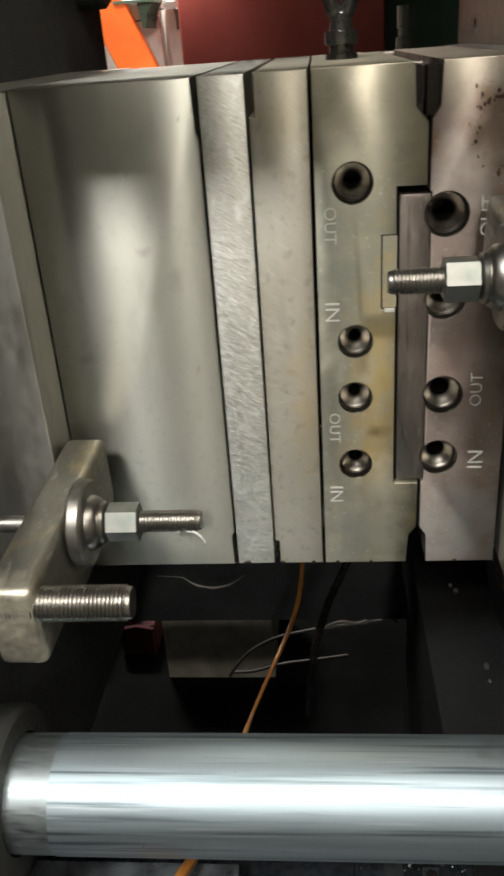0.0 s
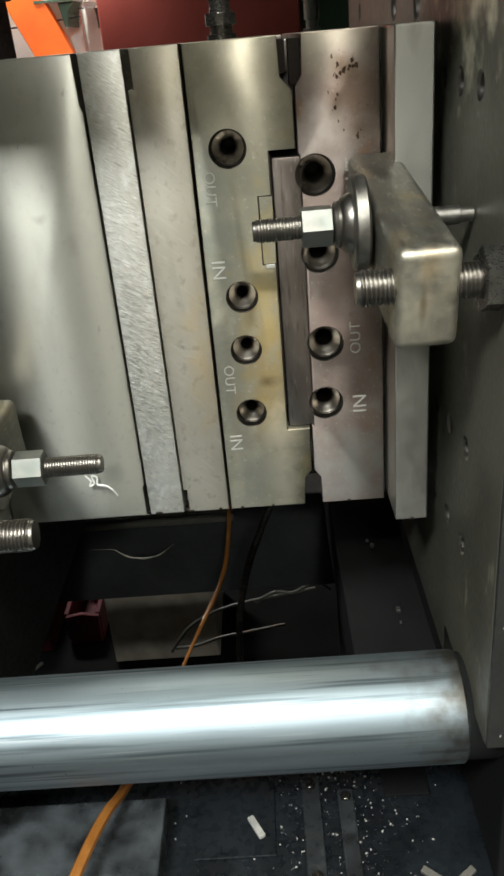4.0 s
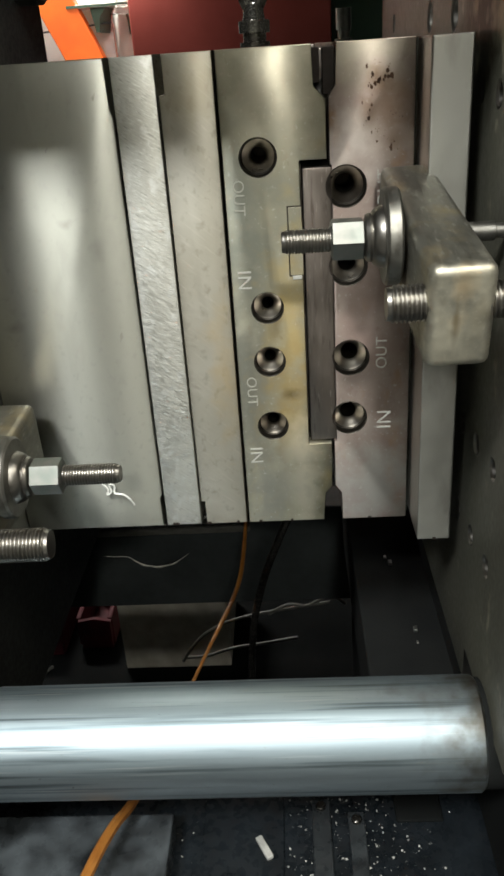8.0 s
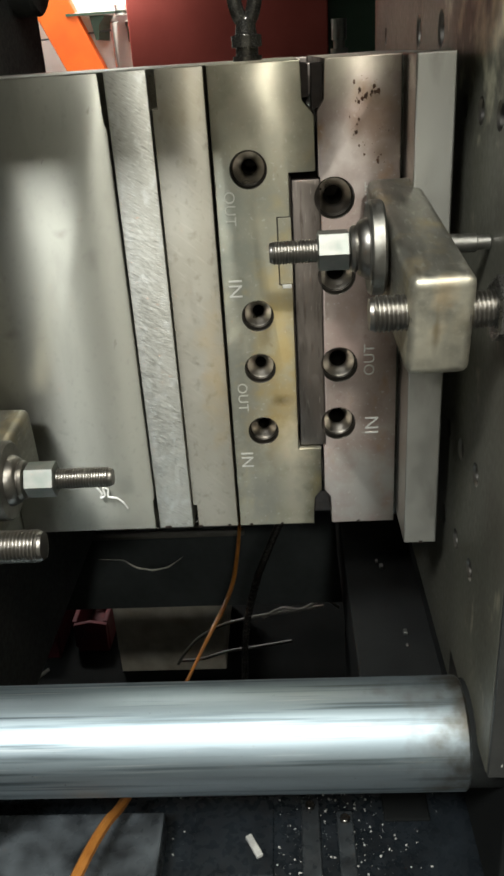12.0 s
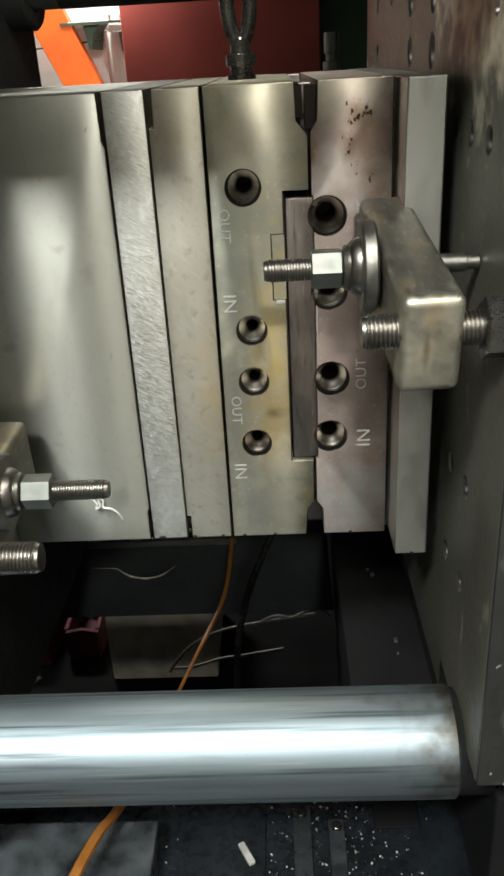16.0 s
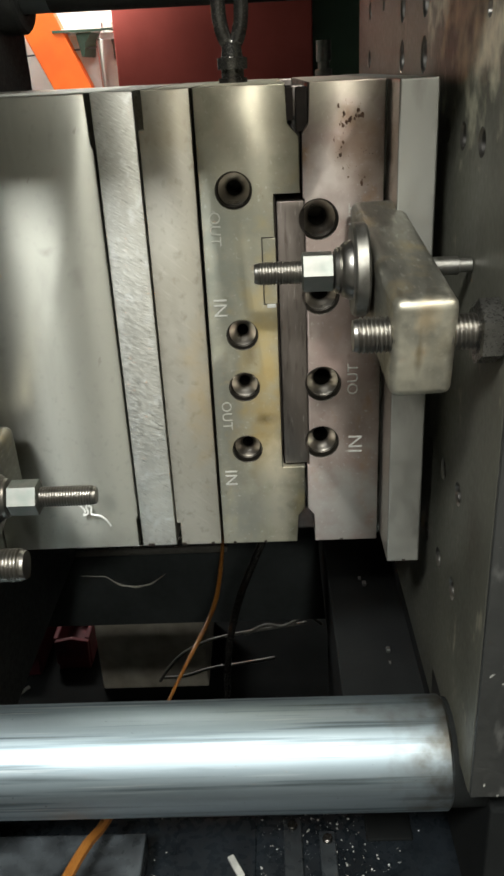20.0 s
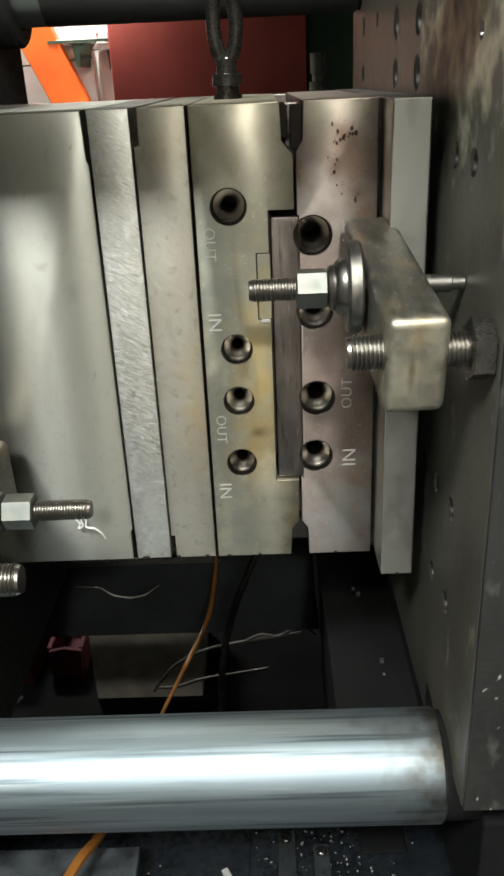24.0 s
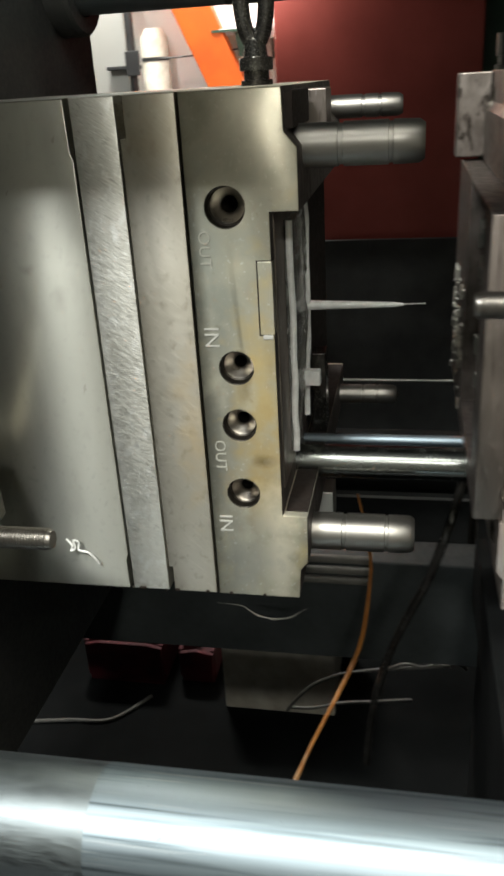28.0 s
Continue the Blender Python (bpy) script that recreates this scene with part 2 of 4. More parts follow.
STEEL_HEAD = material("blackened screw steel", (0.25, 0.245, 0.23), 0.30, 0.95, (0.15, 0.147, 0.137), (50, 50, 50), 0.08, rough_var=0.08)
STEEL_BOLT = material("oiled bolt steel", (0.33, 0.315, 0.29), 0.34, 1.0, (0.26, 0.245, 0.225), (30, 30, 30), 0.04, fine=120, rough_var=0.05)
STEEL_NUT = material("bright zinc-plated nut", (0.30, 0.29, 0.268), 0.50, 1.0, (0.215, 0.235, 0.215), (70, 70, 70), 0.04, fine=120, rough_var=0.05)
STEEL_HOLE = material("bored steel", (0.50, 0.465, 0.41), 0.30, 1.0, (0.24, 0.215, 0.185), (30, 30, 30), 0.02, rough_var=0.03, fine=100)
# near-black colour that paints the shade inside ports and slots
HOLE_RIM = material("shade-darkened bore", (0.055, 0.048, 0.038), 0.45, 0.8, (0.032, 0.028, 0.022), (60, 60, 60), 0.05)
PIN = material("polished guide pin steel", (0.37, 0.355, 0.325), 0.40, 1.0, (0.27, 0.257, 0.235), (4, 30, 30), 0.0, fine=60, rough_var=0.03)
OILED_PIN = material("oiled polished pin steel", (0.25, 0.265, 0.25), 0.24, 1.0, (0.16, 0.17, 0.16), (4, 40, 40), 0.02, fine=90, rough_var=0.05)
STEEL_BRIGHT = material("scraped bright steel", (0.66, 0.65, 0.60), 0.45, 0.2)
STAMP_DULL = material("worn stamped burr", (0.58, 0.57, 0.50), 0.5, 0.3)
CHROME = material("hard-chromed tie bar", (0.42, 0.50, 0.55), 0.53, 1.0, (0.33, 0.40, 0.445), (3, 55, 55), 0.02, bump_scale=(8, 300, 300), rough_var=0.03,
                  layers=(((0.30, 0.34, 0.35), (90, 200, 200), 0.70, 0.76, 0, 1.0), ((0.34, 0.42, 0.46), (3, 60, 60), 0.46, 0.66, 0, 4.0), ((0.15, 0.19, 0.21), (4, 170, 170), 0.53, 0.68, 0, 2.0), ((0.56, 0.62, 0.65), (6, 260, 260), 0.62, 0.74, 0, 6.4), ((0.16, 0.175, 0.18), (300, 400, 400), 0.72, 0.77, 0, 9.0)),
                  # broad dark end paints the fading of the highlight; the narrow one is grime
                  stains_and_light=(((0.16, 0.15, 0.13), (0.200, -0.145, -0.122), (0.060, 0.12, 0.12), 0.75), ((0.10, 0.085, 0.062), (0.190, -0.145, -0.122), (0.020, 0.09, 0.09), 0.9),))
CHROME_DULL = material("worn greasy chrome", (0.37, 0.42, 0.44), 0.46, 1.0, (0.31, 0.355, 0.37), (8, 50, 50), 0.03, bump_scale=(60, 700, 700))
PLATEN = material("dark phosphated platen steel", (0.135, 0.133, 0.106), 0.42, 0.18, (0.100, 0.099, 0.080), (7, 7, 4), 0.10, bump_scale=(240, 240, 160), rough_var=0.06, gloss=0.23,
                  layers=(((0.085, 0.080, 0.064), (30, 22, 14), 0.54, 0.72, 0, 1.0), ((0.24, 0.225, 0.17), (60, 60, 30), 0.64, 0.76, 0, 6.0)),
                  # first pale patch paints a pool of lamp light on the upper platen
                  stains_and_light=(((0.75, 0.71, 0.52), (0.191, -0.11, 0.505), (0.3, 0.15, 0.105), 1.0), ((0.60, 0.57, 0.42), (0.191, 0.0, 0.455), (0.2, 0.035, 0.018), 0.7), ((0.05, 0.047, 0.033), (0.185, -0.055, 0.465), (0.2, 0.022, 0.022), 0.6)))
PLATEN_EDGE = material("painted platen edge", (0.036, 0.037, 0.035), 0.55, 0.0, (0.024, 0.025, 0.024), (16, 16, 12), 0.3, bump_scale=(200, 200, 200),
                       layers=(((0.42, 0.42, 0.39), (150, 150, 90), 0.70, 0.745, 30, 2.2), ((0.10, 0.10, 0.095), (60, 60, 25), 0.60, 0.72, 0, 5.0)))
BLACK_IRON = material("oily black iron", (0.043, 0.045, 0.043), 0.5, 0.1, (0.029, 0.030, 0.030), (14, 14, 14), 0.15, bump_scale=(180, 180, 180))
BED = material("oil-wet dark grey bed paint", (0.014, 0.018, 0.022), 0.30, 0.0, (0.007, 0.009, 0.011), (26, 26, 26), 0.7, bump_scale=(110, 110, 110), rough_var=0.18, gloss=0.32)
BED_REAR = material("dusty dark grey casting", (0.052, 0.060, 0.060), 0.6, 0.0, (0.034, 0.040, 0.040), (12, 12, 12), 0.3, bump_scale=(90, 90, 90))
LEDGE = material("worn wet grey ledge", (0.085, 0.098, 0.108), 0.30, 0.1, (0.016, 0.018, 0.020), (30, 30, 30), 0.5, bump_scale=(70, 70, 70), rough_var=0.16)
STRIP = material("oil-darkened steel strip", (0.036, 0.042, 0.046), 0.34, 0.1, (0.015, 0.017, 0.019), (40, 40, 40), 0.5, bump_scale=(90, 90, 90), rough_var=0.16)
NEAR_BLACK = material("near-black casting", (0.016, 0.0175, 0.017), 0.85, 0.0, (0.011, 0.012, 0.012), (14, 14, 14), 0.2, gloss=0.1)
TRAY = material("near-black film", (0.012, 0.013, 0.013), 0.9, 0.0, (0.008, 0.009, 0.009), (10, 10, 10), 0.2, gloss=0.05)
CARD = material("dusty cardboard", (0.70, 0.66, 0.56), 0.85, 0.0, (0.52, 0.48, 0.39), (25, 25, 25), 0.2)
RED_PLASTIC = material("dirty red plastic bin", (0.105, 0.006, 0.013), 0.7, 0.0, (0.05, 0.004, 0.008), (20, 20, 20))
RED_PAINT = material("red painted sheet", (0.34, 0.065, 0.05), 0.5, 0.0, (0.27, 0.048, 0.036), (7, 7, 7), 0.1, bump_scale=(90, 90, 90))
ORANGE = material("orange painted steel", (0.85, 0.17, 0.015), 0.45, 0.0, (0.75, 0.13, 0.012), (8, 8, 8))
WHITE_PAINT = material("white painted sheet", (0.82, 0.82, 0.78), 0.45, 0.0, (0.72, 0.72, 0.68), (6, 6, 6))
GREEN_PAINT = material("green painted sheet", (0.05, 0.11, 0.07), 0.5, 0.0, (0.04, 0.085, 0.055), (6, 6, 6))
CABLE = material("orange cable sheath", (0.40, 0.165, 0.035), 0.38, 0.0, (0.28, 0.105, 0.02), (60, 60, 60), 0.1, fine=400,
                 stains_and_light=(((0.22, 0.20, 0.17), (-0.014, 0.205, -0.085), (0.06, 0.06, 0.055), 1.0), ((0.50, 0.36, 0.20), (-0.082, 0.09, -0.272), (0.03, 0.05, 0.03), 0.8)))
GREY_CABLE = material("grey cable sheath", (0.17, 0.165, 0.145), 0.5, 0.0)
# dark colour for mould faces turned away from the lamps
SHADED_FACE = material("brown-black shaded face", (0.16, 0.138, 0.125), 0.5, 0.7, (0.075, 0.064, 0.057), (90, 90, 50), 0.3, bump_scale=(260, 260, 260))
GRIMY_STEEL = material("worn grimy steel", (0.34, 0.30, 0.268), 0.48, 0.9, (0.19, 0.162, 0.142), (60, 60, 30), 0.2, bump_scale=(200, 200, 120), layers=(((0.06, 0.048, 0.04), (110, 90, 60), 0.54, 0.66, 0, 3.0),))
# shade of recesses and gaps in the mould, put into the colour
RECESS_BLACK = material("mould steel blackened for recesses", (0.030, 0.025, 0.022), 0.7, 0.2, (0.032, 0.024, 0.02), (60, 60, 60), 0.3, bump_scale=(220, 220, 220), gloss=0.2)
WHITE_PLASTIC = material("milky white plastic", (0.95, 0.95, 0.92), 0.2, 0.0, (0.80, 0.80, 0.77), (120, 120, 120), 0.9, bump_scale=(500, 500, 90), gloss=1.0)
CLEAR_PLASTIC = material("clear plastic", (0.75, 0.74, 0.70), 0.18, 0.0, (0.60, 0.59, 0.55), (120, 120, 120), 0.6, bump_scale=(300, 300, 60))
CLEAR_PLASTIC.node_tree.nodes["Principled BSDF"].inputs["Transmission Weight"].default_value = 0.85
PLASTIC_CHIP = material("translucent white plastic", (0.50, 0.50, 0.47), 0.25, 0.0, (0.36, 0.36, 0.34), (80, 80, 80), 0.2)
OIL_STEEL = material("oiled black steel", (0.13, 0.125, 0.112), 0.22, 0.9, (0.06, 0.055, 0.05), (60, 60, 60), 0.1)
FLOOR_M = material("painted workshop concrete", (0.17, 0.17, 0.16), 0.5, 0.0, (0.13, 0.13, 0.123), (4, 4, 4), 0.3, bump_scale=(60, 60, 60))
WALL_M = material("pale hall wall", (0.42, 0.42, 0.39), 0.7, 0.0, (0.36, 0.36, 0.33), (1.5, 1.5, 1.5))
CEIL_M = material("grey sheet roof", (0.30, 0.31, 0.31), 0.6, 0.0, (0.25, 0.26, 0.26), (1.5, 1.5, 1.5))
GLASS = bpy.data.materials.new("clear glass")
GLASS.use_nodes = True
GLASS.node_tree.nodes["Principled BSDF"].inputs["Transmission Weight"].default_value = 1.0
GLASS.node_tree.nodes["Principled BSDF"].inputs["Roughness"].default_value = 0.05
GLASS.node_tree.nodes["Principled BSDF"].inputs["Base Color"].default_value = (0.9, 0.93, 0.9, 1)


# ---------- mesh tools ----------
def link_mesh(name, bm, mat, smooth=False):
    me = bpy.data.meshes.new(name)
    bmesh.ops.recalc_face_normals(bm, faces=bm.faces)
    bm.to_mesh(me)
    bm.free()
    me.materials.append(mat)
    if smooth:
        me.shade_smooth()
        me.set_sharp_from_angle(angle=radians(35))
    return new(name, me)


def part(name, bm, mat, parent, label="", smooth=False):
    ob = link_mesh(name, bm, mat, smooth)
    ob.parent = parent
    if label:
        ob["label"] = label
    return ob


def thing(name, label, category, at=(0, 0, 0), group="", kind=""):
    ob = new(name)
    ob.empty_display_size = 0.02
    ob.matrix_basis = pose(*at)
    return tagged(ob, label, category, group, kind)


def box(x0, x1, y0, y1, z0, z1, bevel=0.001, seg=2, bm=None):
    bm = bm or bmesh.new()
    made = bmesh.ops.create_cube(bm, size=1.0)["verts"]
    for v in made:
        v.co = Vector((x0 + (v.co.x + 0.5) * (x1 - x0), y0 + (v.co.y + 0.5) * (y1 - y0), z0 + (v.co.z + 0.5) * (z1 - z0)))
    if bevel:
        edges = list({e for v in made for e in v.link_edges})
        bmesh.ops.bevel(bm, geom=edges, offset=bevel, segments=seg, affect="EDGES", profile=0.5)
    return bm


def prism(outline, y0, y1, bevel=0.0008):
    """A closed outline of (x, z) pairs carried from y0 to y1."""
    bm = bmesh.new()
    a = [bm.verts.new((x, y0, z)) for x, z in outline]
    b = [bm.verts.new((x, y1, z)) for x, z in outline]
    front, back = bm.faces.new(a), bm.faces.new(b[::-1])
    n = len(a)
    for i in range(n):
        bm.faces.new((a[i], b[i], b[(i + 1) % n], a[(i + 1) % n]))
    bmesh.ops.recalc_face_normals(bm, faces=bm.faces)
    if bevel:
        bmesh.ops.bevel(bm, geom=list(front.edges), offset=bevel, segments=2, affect="EDGES", profile=0.5)
    return bm


AXIS = {"x": Matrix.Rotation(radians(90), 4, "Y"), "y": Matrix.Rotation(radians(-90), 4, "X"), "z": Matrix.Identity(4)}


def lathe(profile, axis, at, seg=40, bm=None, cap=True):
    """A turned body: (distance along the axis, radius) pairs, from the place at."""
    bm = bm or bmesh.new()
    m = Matrix.Translation(at) @ AXIS[axis]
    rings = []
    for d, r in profile:
        rings.append([bm.verts.new(m @ Vector((r * math.cos(6.28318531 * k / seg), r * math.sin(6.28318531 * k / seg), d))) for k in range(seg)])
    for a, b in zip(rings, rings[1:]):
        for k in range(seg):
            bm.faces.new((a[k], a[(k + 1) % seg], b[(k + 1) % seg], b[k]))
    if cap:
        bm.faces.new(rings[0][::-1])
        bm.faces.new(rings[-1])
    return bm


def thread(length, radius, pitch, axis, at, flip=False, seg=28):
    """A threaded rod whose crests wind round it, with a chamfered tip at the place at."""
    bm = bmesh.new()
    m = Matrix.Translation(at) @ AXIS[axis]
    sign = -1 if flip else 1
    per = 5
    rows = int(length / pitch * per)
    depth = pitch * 0.5
    rings = []
    for i in range(rows + 1):
        ring = []
        for k in range(seg):
            d = pitch * (i / per + k / seg)
            ph = (i / per) % 1.0
            cut = depth * min(1.0, max(0.0, 1.6 * abs(2 * ph - 1) - 0.3))
            r = radius - cut
            tip = d - pitch
            if tip < 0.0012:
                r = min(r, radius - 0.0014 + max(0.0, tip))
            ring.append(bm.verts.new(m @ Vector((r * math.cos(6.28318531 * k / seg), r * math.sin(6.28318531 * k / seg), sign * max(0.0, min(length, d))))))
        rings.append(ring)
    for a, b in zip(rings, rings[1:]):
        for k in range(seg - 1):
            bm.faces.new((a[k], a[k + 1], b[k + 1], b[k]))
    for i in range(len(rings) - 1 - per):
        bm.faces.new((rings[i][seg - 1], rings[i + per][0], rings[i + per + 1][0], rings[i + 1][seg - 1]))
    lathe([(sign * 0.0003, radius - 0.0018), (sign * 0.0016, radius - depth * 1.05), (sign * length, radius - depth * 1.05)], axis, at, seg, bm)
    return bm


def hex_prism(af, x0, x1, at, turn=0.0, chamfer=0.0016):
    """A hexagon across flats af along x, from x0 to x1, with turned corners."""
    bm = bmesh.new()
    r = af / math.sqrt(3)
    rings = []
    for x, k in ((x0, 1 - chamfer * 1.6 / r), (x0 + chamfer * 0.7, 1.0), (x1 - chamfer * 0.7, 1.0), (x1, 1 - chamfer * 1.6 / r)):
        ring = []
        for i in range(6):
            a = radians(turn + 60 * i)
            ring.append(bm.verts.new((x, at[0] + k * r * math.cos(a), at[1] + k * r * math.sin(a))))
        rings.append(ring)
    for a, b in zip(rings, rings[1:]):
        for i in range(6):
            bm.faces.new((a[i], a[(i + 1) % 6], b[(i + 1) % 6], b[i]))
    bm.faces.new(rings[0])
    bm.faces.new(rings[-1][::-1])
    return bm


def tube(points, radius, seg=10, taper=None, bm=None, radii=None):
    """A round cord along a smooth line through the points."""
    bm = bm or bmesh.new()
    pts = [Vector(p) for p in points]
    line = []
    for i in range(len(pts) - 1):
        p0, p1, p2, p3 = pts[max(i - 1, 0)], pts[i], pts[i + 1], pts[min(i + 2, len(pts) - 1)]
        for s in range(8):
            t = s / 8
            line.append(0.5 * (2 * p1 + (p2 - p0) * t + (2 * p0 - 5 * p1 + 4 * p2 - p3) * t * t + (3 * p1 - p0 - 3 * p2 + p3) * t ** 3))
    line.append(pts[-1])
    rings = []
    up = Vector((0.3, 0.2, 0.9))
    for i, p in enumerate(line):
        d = (line[min(i + 1, len(line) - 1)] - line[max(i - 1, 0)]).normalized()
        u = d.cross(up).normalized()
        v = d.cross(u)
        r = radius if taper is None else radius + (taper - radius) * i / (len(line) - 1)
        if radii:
            k0 = min(i // 8, len(radii) - 2)
            r = radii[k0] + (radii[k0 + 1] - radii[k0]) * (i / 8 - k0)
        rings.append([bm.verts.new(p + r * (math.cos(6.28318531 * k / seg) * u + math.sin(6.28318531 * k / seg) * v)) for k in range(seg)])
    for a, b in zip(rings, rings[1:]):
        for k in range(seg):
            bm.faces.new((a[k], a[(k + 1) % seg], b[(k + 1) % seg], b[k]))
    bm.faces.new(rings[0][::-1])
    bm.faces.new(rings[-1])
    return bm


def joined(meshes):
    """One bmesh out of several that do not touch."""
    bm = bmesh.new()
    for b in meshes:
        bmesh.ops.recalc_face_normals(b, faces=b.faces)
        me = bpy.data.meshes.new("piece")
        b.to_mesh(me)
        b.free()
        bm.from_mesh(me)
        bpy.data.meshes.remove(me)
    return bm


def cut(ob, cutters, inner, rim=None, rim_deep=0.0):
    """Bores the cutter meshes out of ob; the bored walls take the material inner."""
    ob.data.materials.append(inner)
    me = bpy.data.meshes.new("cutter")
    bm = joined(cutters)
    bm.to_mesh(me)
    bm.free()
    me.materials.append(ob.data.materials[0])
    me.materials.append(inner)
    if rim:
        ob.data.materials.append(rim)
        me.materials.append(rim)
    # rim material darkens the mouth and the deep bore as shade
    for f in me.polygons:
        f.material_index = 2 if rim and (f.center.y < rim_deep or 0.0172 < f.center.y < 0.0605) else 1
    tool = new("cutter", me)
    mod = ob.modifiers.new("bore", "BOOLEAN")
    mod.operation, mod.object, mod.solver = "DIFFERENCE", tool, "EXACT"
    bpy.context.view_layer.update()
    done = bpy.data.meshes.new_from_object(ob.evaluated_get(bpy.context.evaluated_depsgraph_get()))
    ob.modifiers.remove(mod)
    bpy.data.objects.remove(tool)
    for f in done.polygons:
        f.use_smooth = f.material_index > 0
    ob.data = done
    done.set_sharp_from_angle(angle=radians(30))


def port(x, z, r=0.0140, y=0.0):
    """A cooling port: dark counterbore, a bowl-shaped seat and a narrow bore behind."""
    return lathe([(-0.004, r), (0.0, r), (0.0005, r - 0.0006), (0.0080, r - 0.0011), (0.0089, r - 0.0022), (0.0112, r - 0.0040), (0.0138, r - 0.0060), (0.0158, r - 0.0080), (0.0174, r - 0.0087), (0.060, r - 0.0090)], "y", (x, y, z), 40)


def writing(text, x, z, size, down, parent, mat, label, y=0.0):
    """Stamped letters on the front of a plate, running down or up."""
    font = bpy.data.curves.new("letters", "FONT")
    font.body, font.size, font.extrude, font.align_x, font.align_y = text, size, 0.0004, "CENTER", "CENTER"
    font.space_character = 1.05
    font.offset = -size * 0.006
    temp = new("letters", font)
    bpy.context.view_layer.update()
    me = bpy.data.meshes.new_from_object(temp.evaluated_get(bpy.context.evaluated_depsgraph_get()))
    bpy.data.objects.remove(temp)
    me.materials.clear()
    me.materials.append(mat)
    me.transform(pose(x, y - 0.0002, z) @ Matrix.Rotation(radians(90), 4, "X") @ Matrix.Rotation(radians(-90 if down else 90), 4, "Z"))
    ob = new("stamped_mark", me)
    ob.parent = parent
    ob["label"] = label
    return ob


# ---------- hall ----------
def structure(name, bm, mat, label):
    return tagged(link_mesh(name, bm, mat), label, "building", "", "structure")


structure("floor", box(-4, 4, -4, 5, -1.10, -0.94, 0), FLOOR_M, "pale painted concrete workshop floor")
structure("ceiling", box(-4, 4, -4, 5, 3.2, 3.3, 0), CEIL_M, "grey sheet workshop roof")
structure("wall_north", box(-4, 4, 5, 5.1, -1.1, 3.3, 0), WALL_M, "pale painted workshop wall")
structure("wall_south", box(-4, 4, -4.1, -4, -1.1, 3.3, 0), WALL_M, "pale painted workshop wall")
structure("wall_east", box(4, 4.1, -4, 5, -1.1, 3.3, 0), WALL_M, "pale painted workshop wall")
structure("wall_west", box(-4.1, -4, -4, 5, -1.1, 3.3, 0), WALL_M, "pale painted workshop wall")

# ---------- machine: platens, tie bars, bed ----------
Y_LOW, Y_REAR, Z_LOW, Z_UP, R_BAR = -0.145, 0.525, -0.122, 0.536, 0.0465
PLATEN_X = 0.191


def fixed_platen():
    t = thing("fixed_platen", "thick dark steel machine platen with rows of clamping holes", "machine part")
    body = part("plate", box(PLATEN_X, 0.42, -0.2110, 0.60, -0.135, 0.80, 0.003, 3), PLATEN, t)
    holes = []
    for z0, lean in ((0.3622, 0.0), (0.1057, -0.100), (0.0197, -0.096)):
        for y0 in (-0.0135, -0.0655, -0.1178):
            holes.append((y0, z0 + lean * (y0 + 0.0655), 0.0095))
    for z0, y0, r in ((0.4600, 0.2145, 0.0155), (0.4567, 0.0955, 0.0140), (0.4153, 0.213, 0.0150), (0.4150, 0.0955, 0.0150), (0.470, 0.475, 0.011), (0.415, 0.475, 0.011), (0.470, 0.350, 0.008), (0.4372, -0.1157, 0.0055),
                      (0.530, 0.2145, 0.0150), (0.530, 0.0955, 0.0150), (0.600, 0.2145, 0.0150), (0.600, 0.0955, 0.0150)):
        holes.append((y0, z0, r))
    # lower platen is split off and blackened to paint the falling light
    part("foot", box(0.215, 0.42, -0.195, 0.60, -0.36, -0.1352, 0.003), NEAR_BLACK, t, "lower platen, set back and blackened as shade")
    cut(body, [box(0.15, 0.50, -0.30, -0.070, -0.22, -0.0975, 0)] + [lathe([(-0.004, r), (0.0, r), (0.0018, r * 0.82), (0.035, r * 0.80)], "x", (PLATEN_X, y0, z0), 24) for y0, z0, r in holes], STEEL_BOLT)
    part("guide_rod", lathe([(0, 0.0024), (0.78, 0.0024)], "x", (-0.60, 0.50, 0.0135), 12), STEEL_NUT, t, "thin bright rod between the platens", True)
    part("edge_strip", box(0.1912, 0.419, -0.2160, -0.2109, -0.0965, 0.799, 0.0012), PLATEN_EDGE, t, "dark painted edge of the platen")
    return t


def moving_platen():
    t = thing("moving_platen", "black iron moving platen carrying one mould half", "machine part")
    part("plate", box(-0.62, -0.281, -0.235, 0.615, -0.30, 0.80, 0.004, 3), BLACK_IRON, t)
    for y0 in (Y_LOW, Y_REAR):
        for z0 in (Z_LOW, Z_UP):
            part("bushing", lathe([(0, 0.070), (0.026, 0.070), (0.030, 0.066), (0.030, 0.048)], "x", (-0.2809, y0, z0), 40, cap=False), BLACK_IRON, t, "black bushing round the tie bar", True)
    return t


def tie_bar(y0, z0, label, mat):
    t = thing("tie_bar", label, "machine part", group="tie bars of the machine")
    part("rod", lathe([(0.0, R_BAR), (0.4005, R_BAR), (0.4028, R_BAR - 0.002)], "x", (-0.216, y0, z0), 96), mat, t, smooth=True)
    part("worn_end", lathe([(0.0, R_BAR - 0.0005), (0.9, R_BAR - 0.0005)], "x", (-1.116, y0, z0), 96), CHROME_DULL, t, "duller greasy length of the bar", True)
    # blackened neck paints the dark gap between bar and platen
    part("collar", lathe([(0.0, 0.0440), (0.0280, 0.0440)], "x", (0.1868, y0, z0), 64), NEAR_BLACK, t, "near-black neck standing for the dark gap at the platen", True)
    return t


fixed_platen()
MOVING_PLATEN = moving_platen()
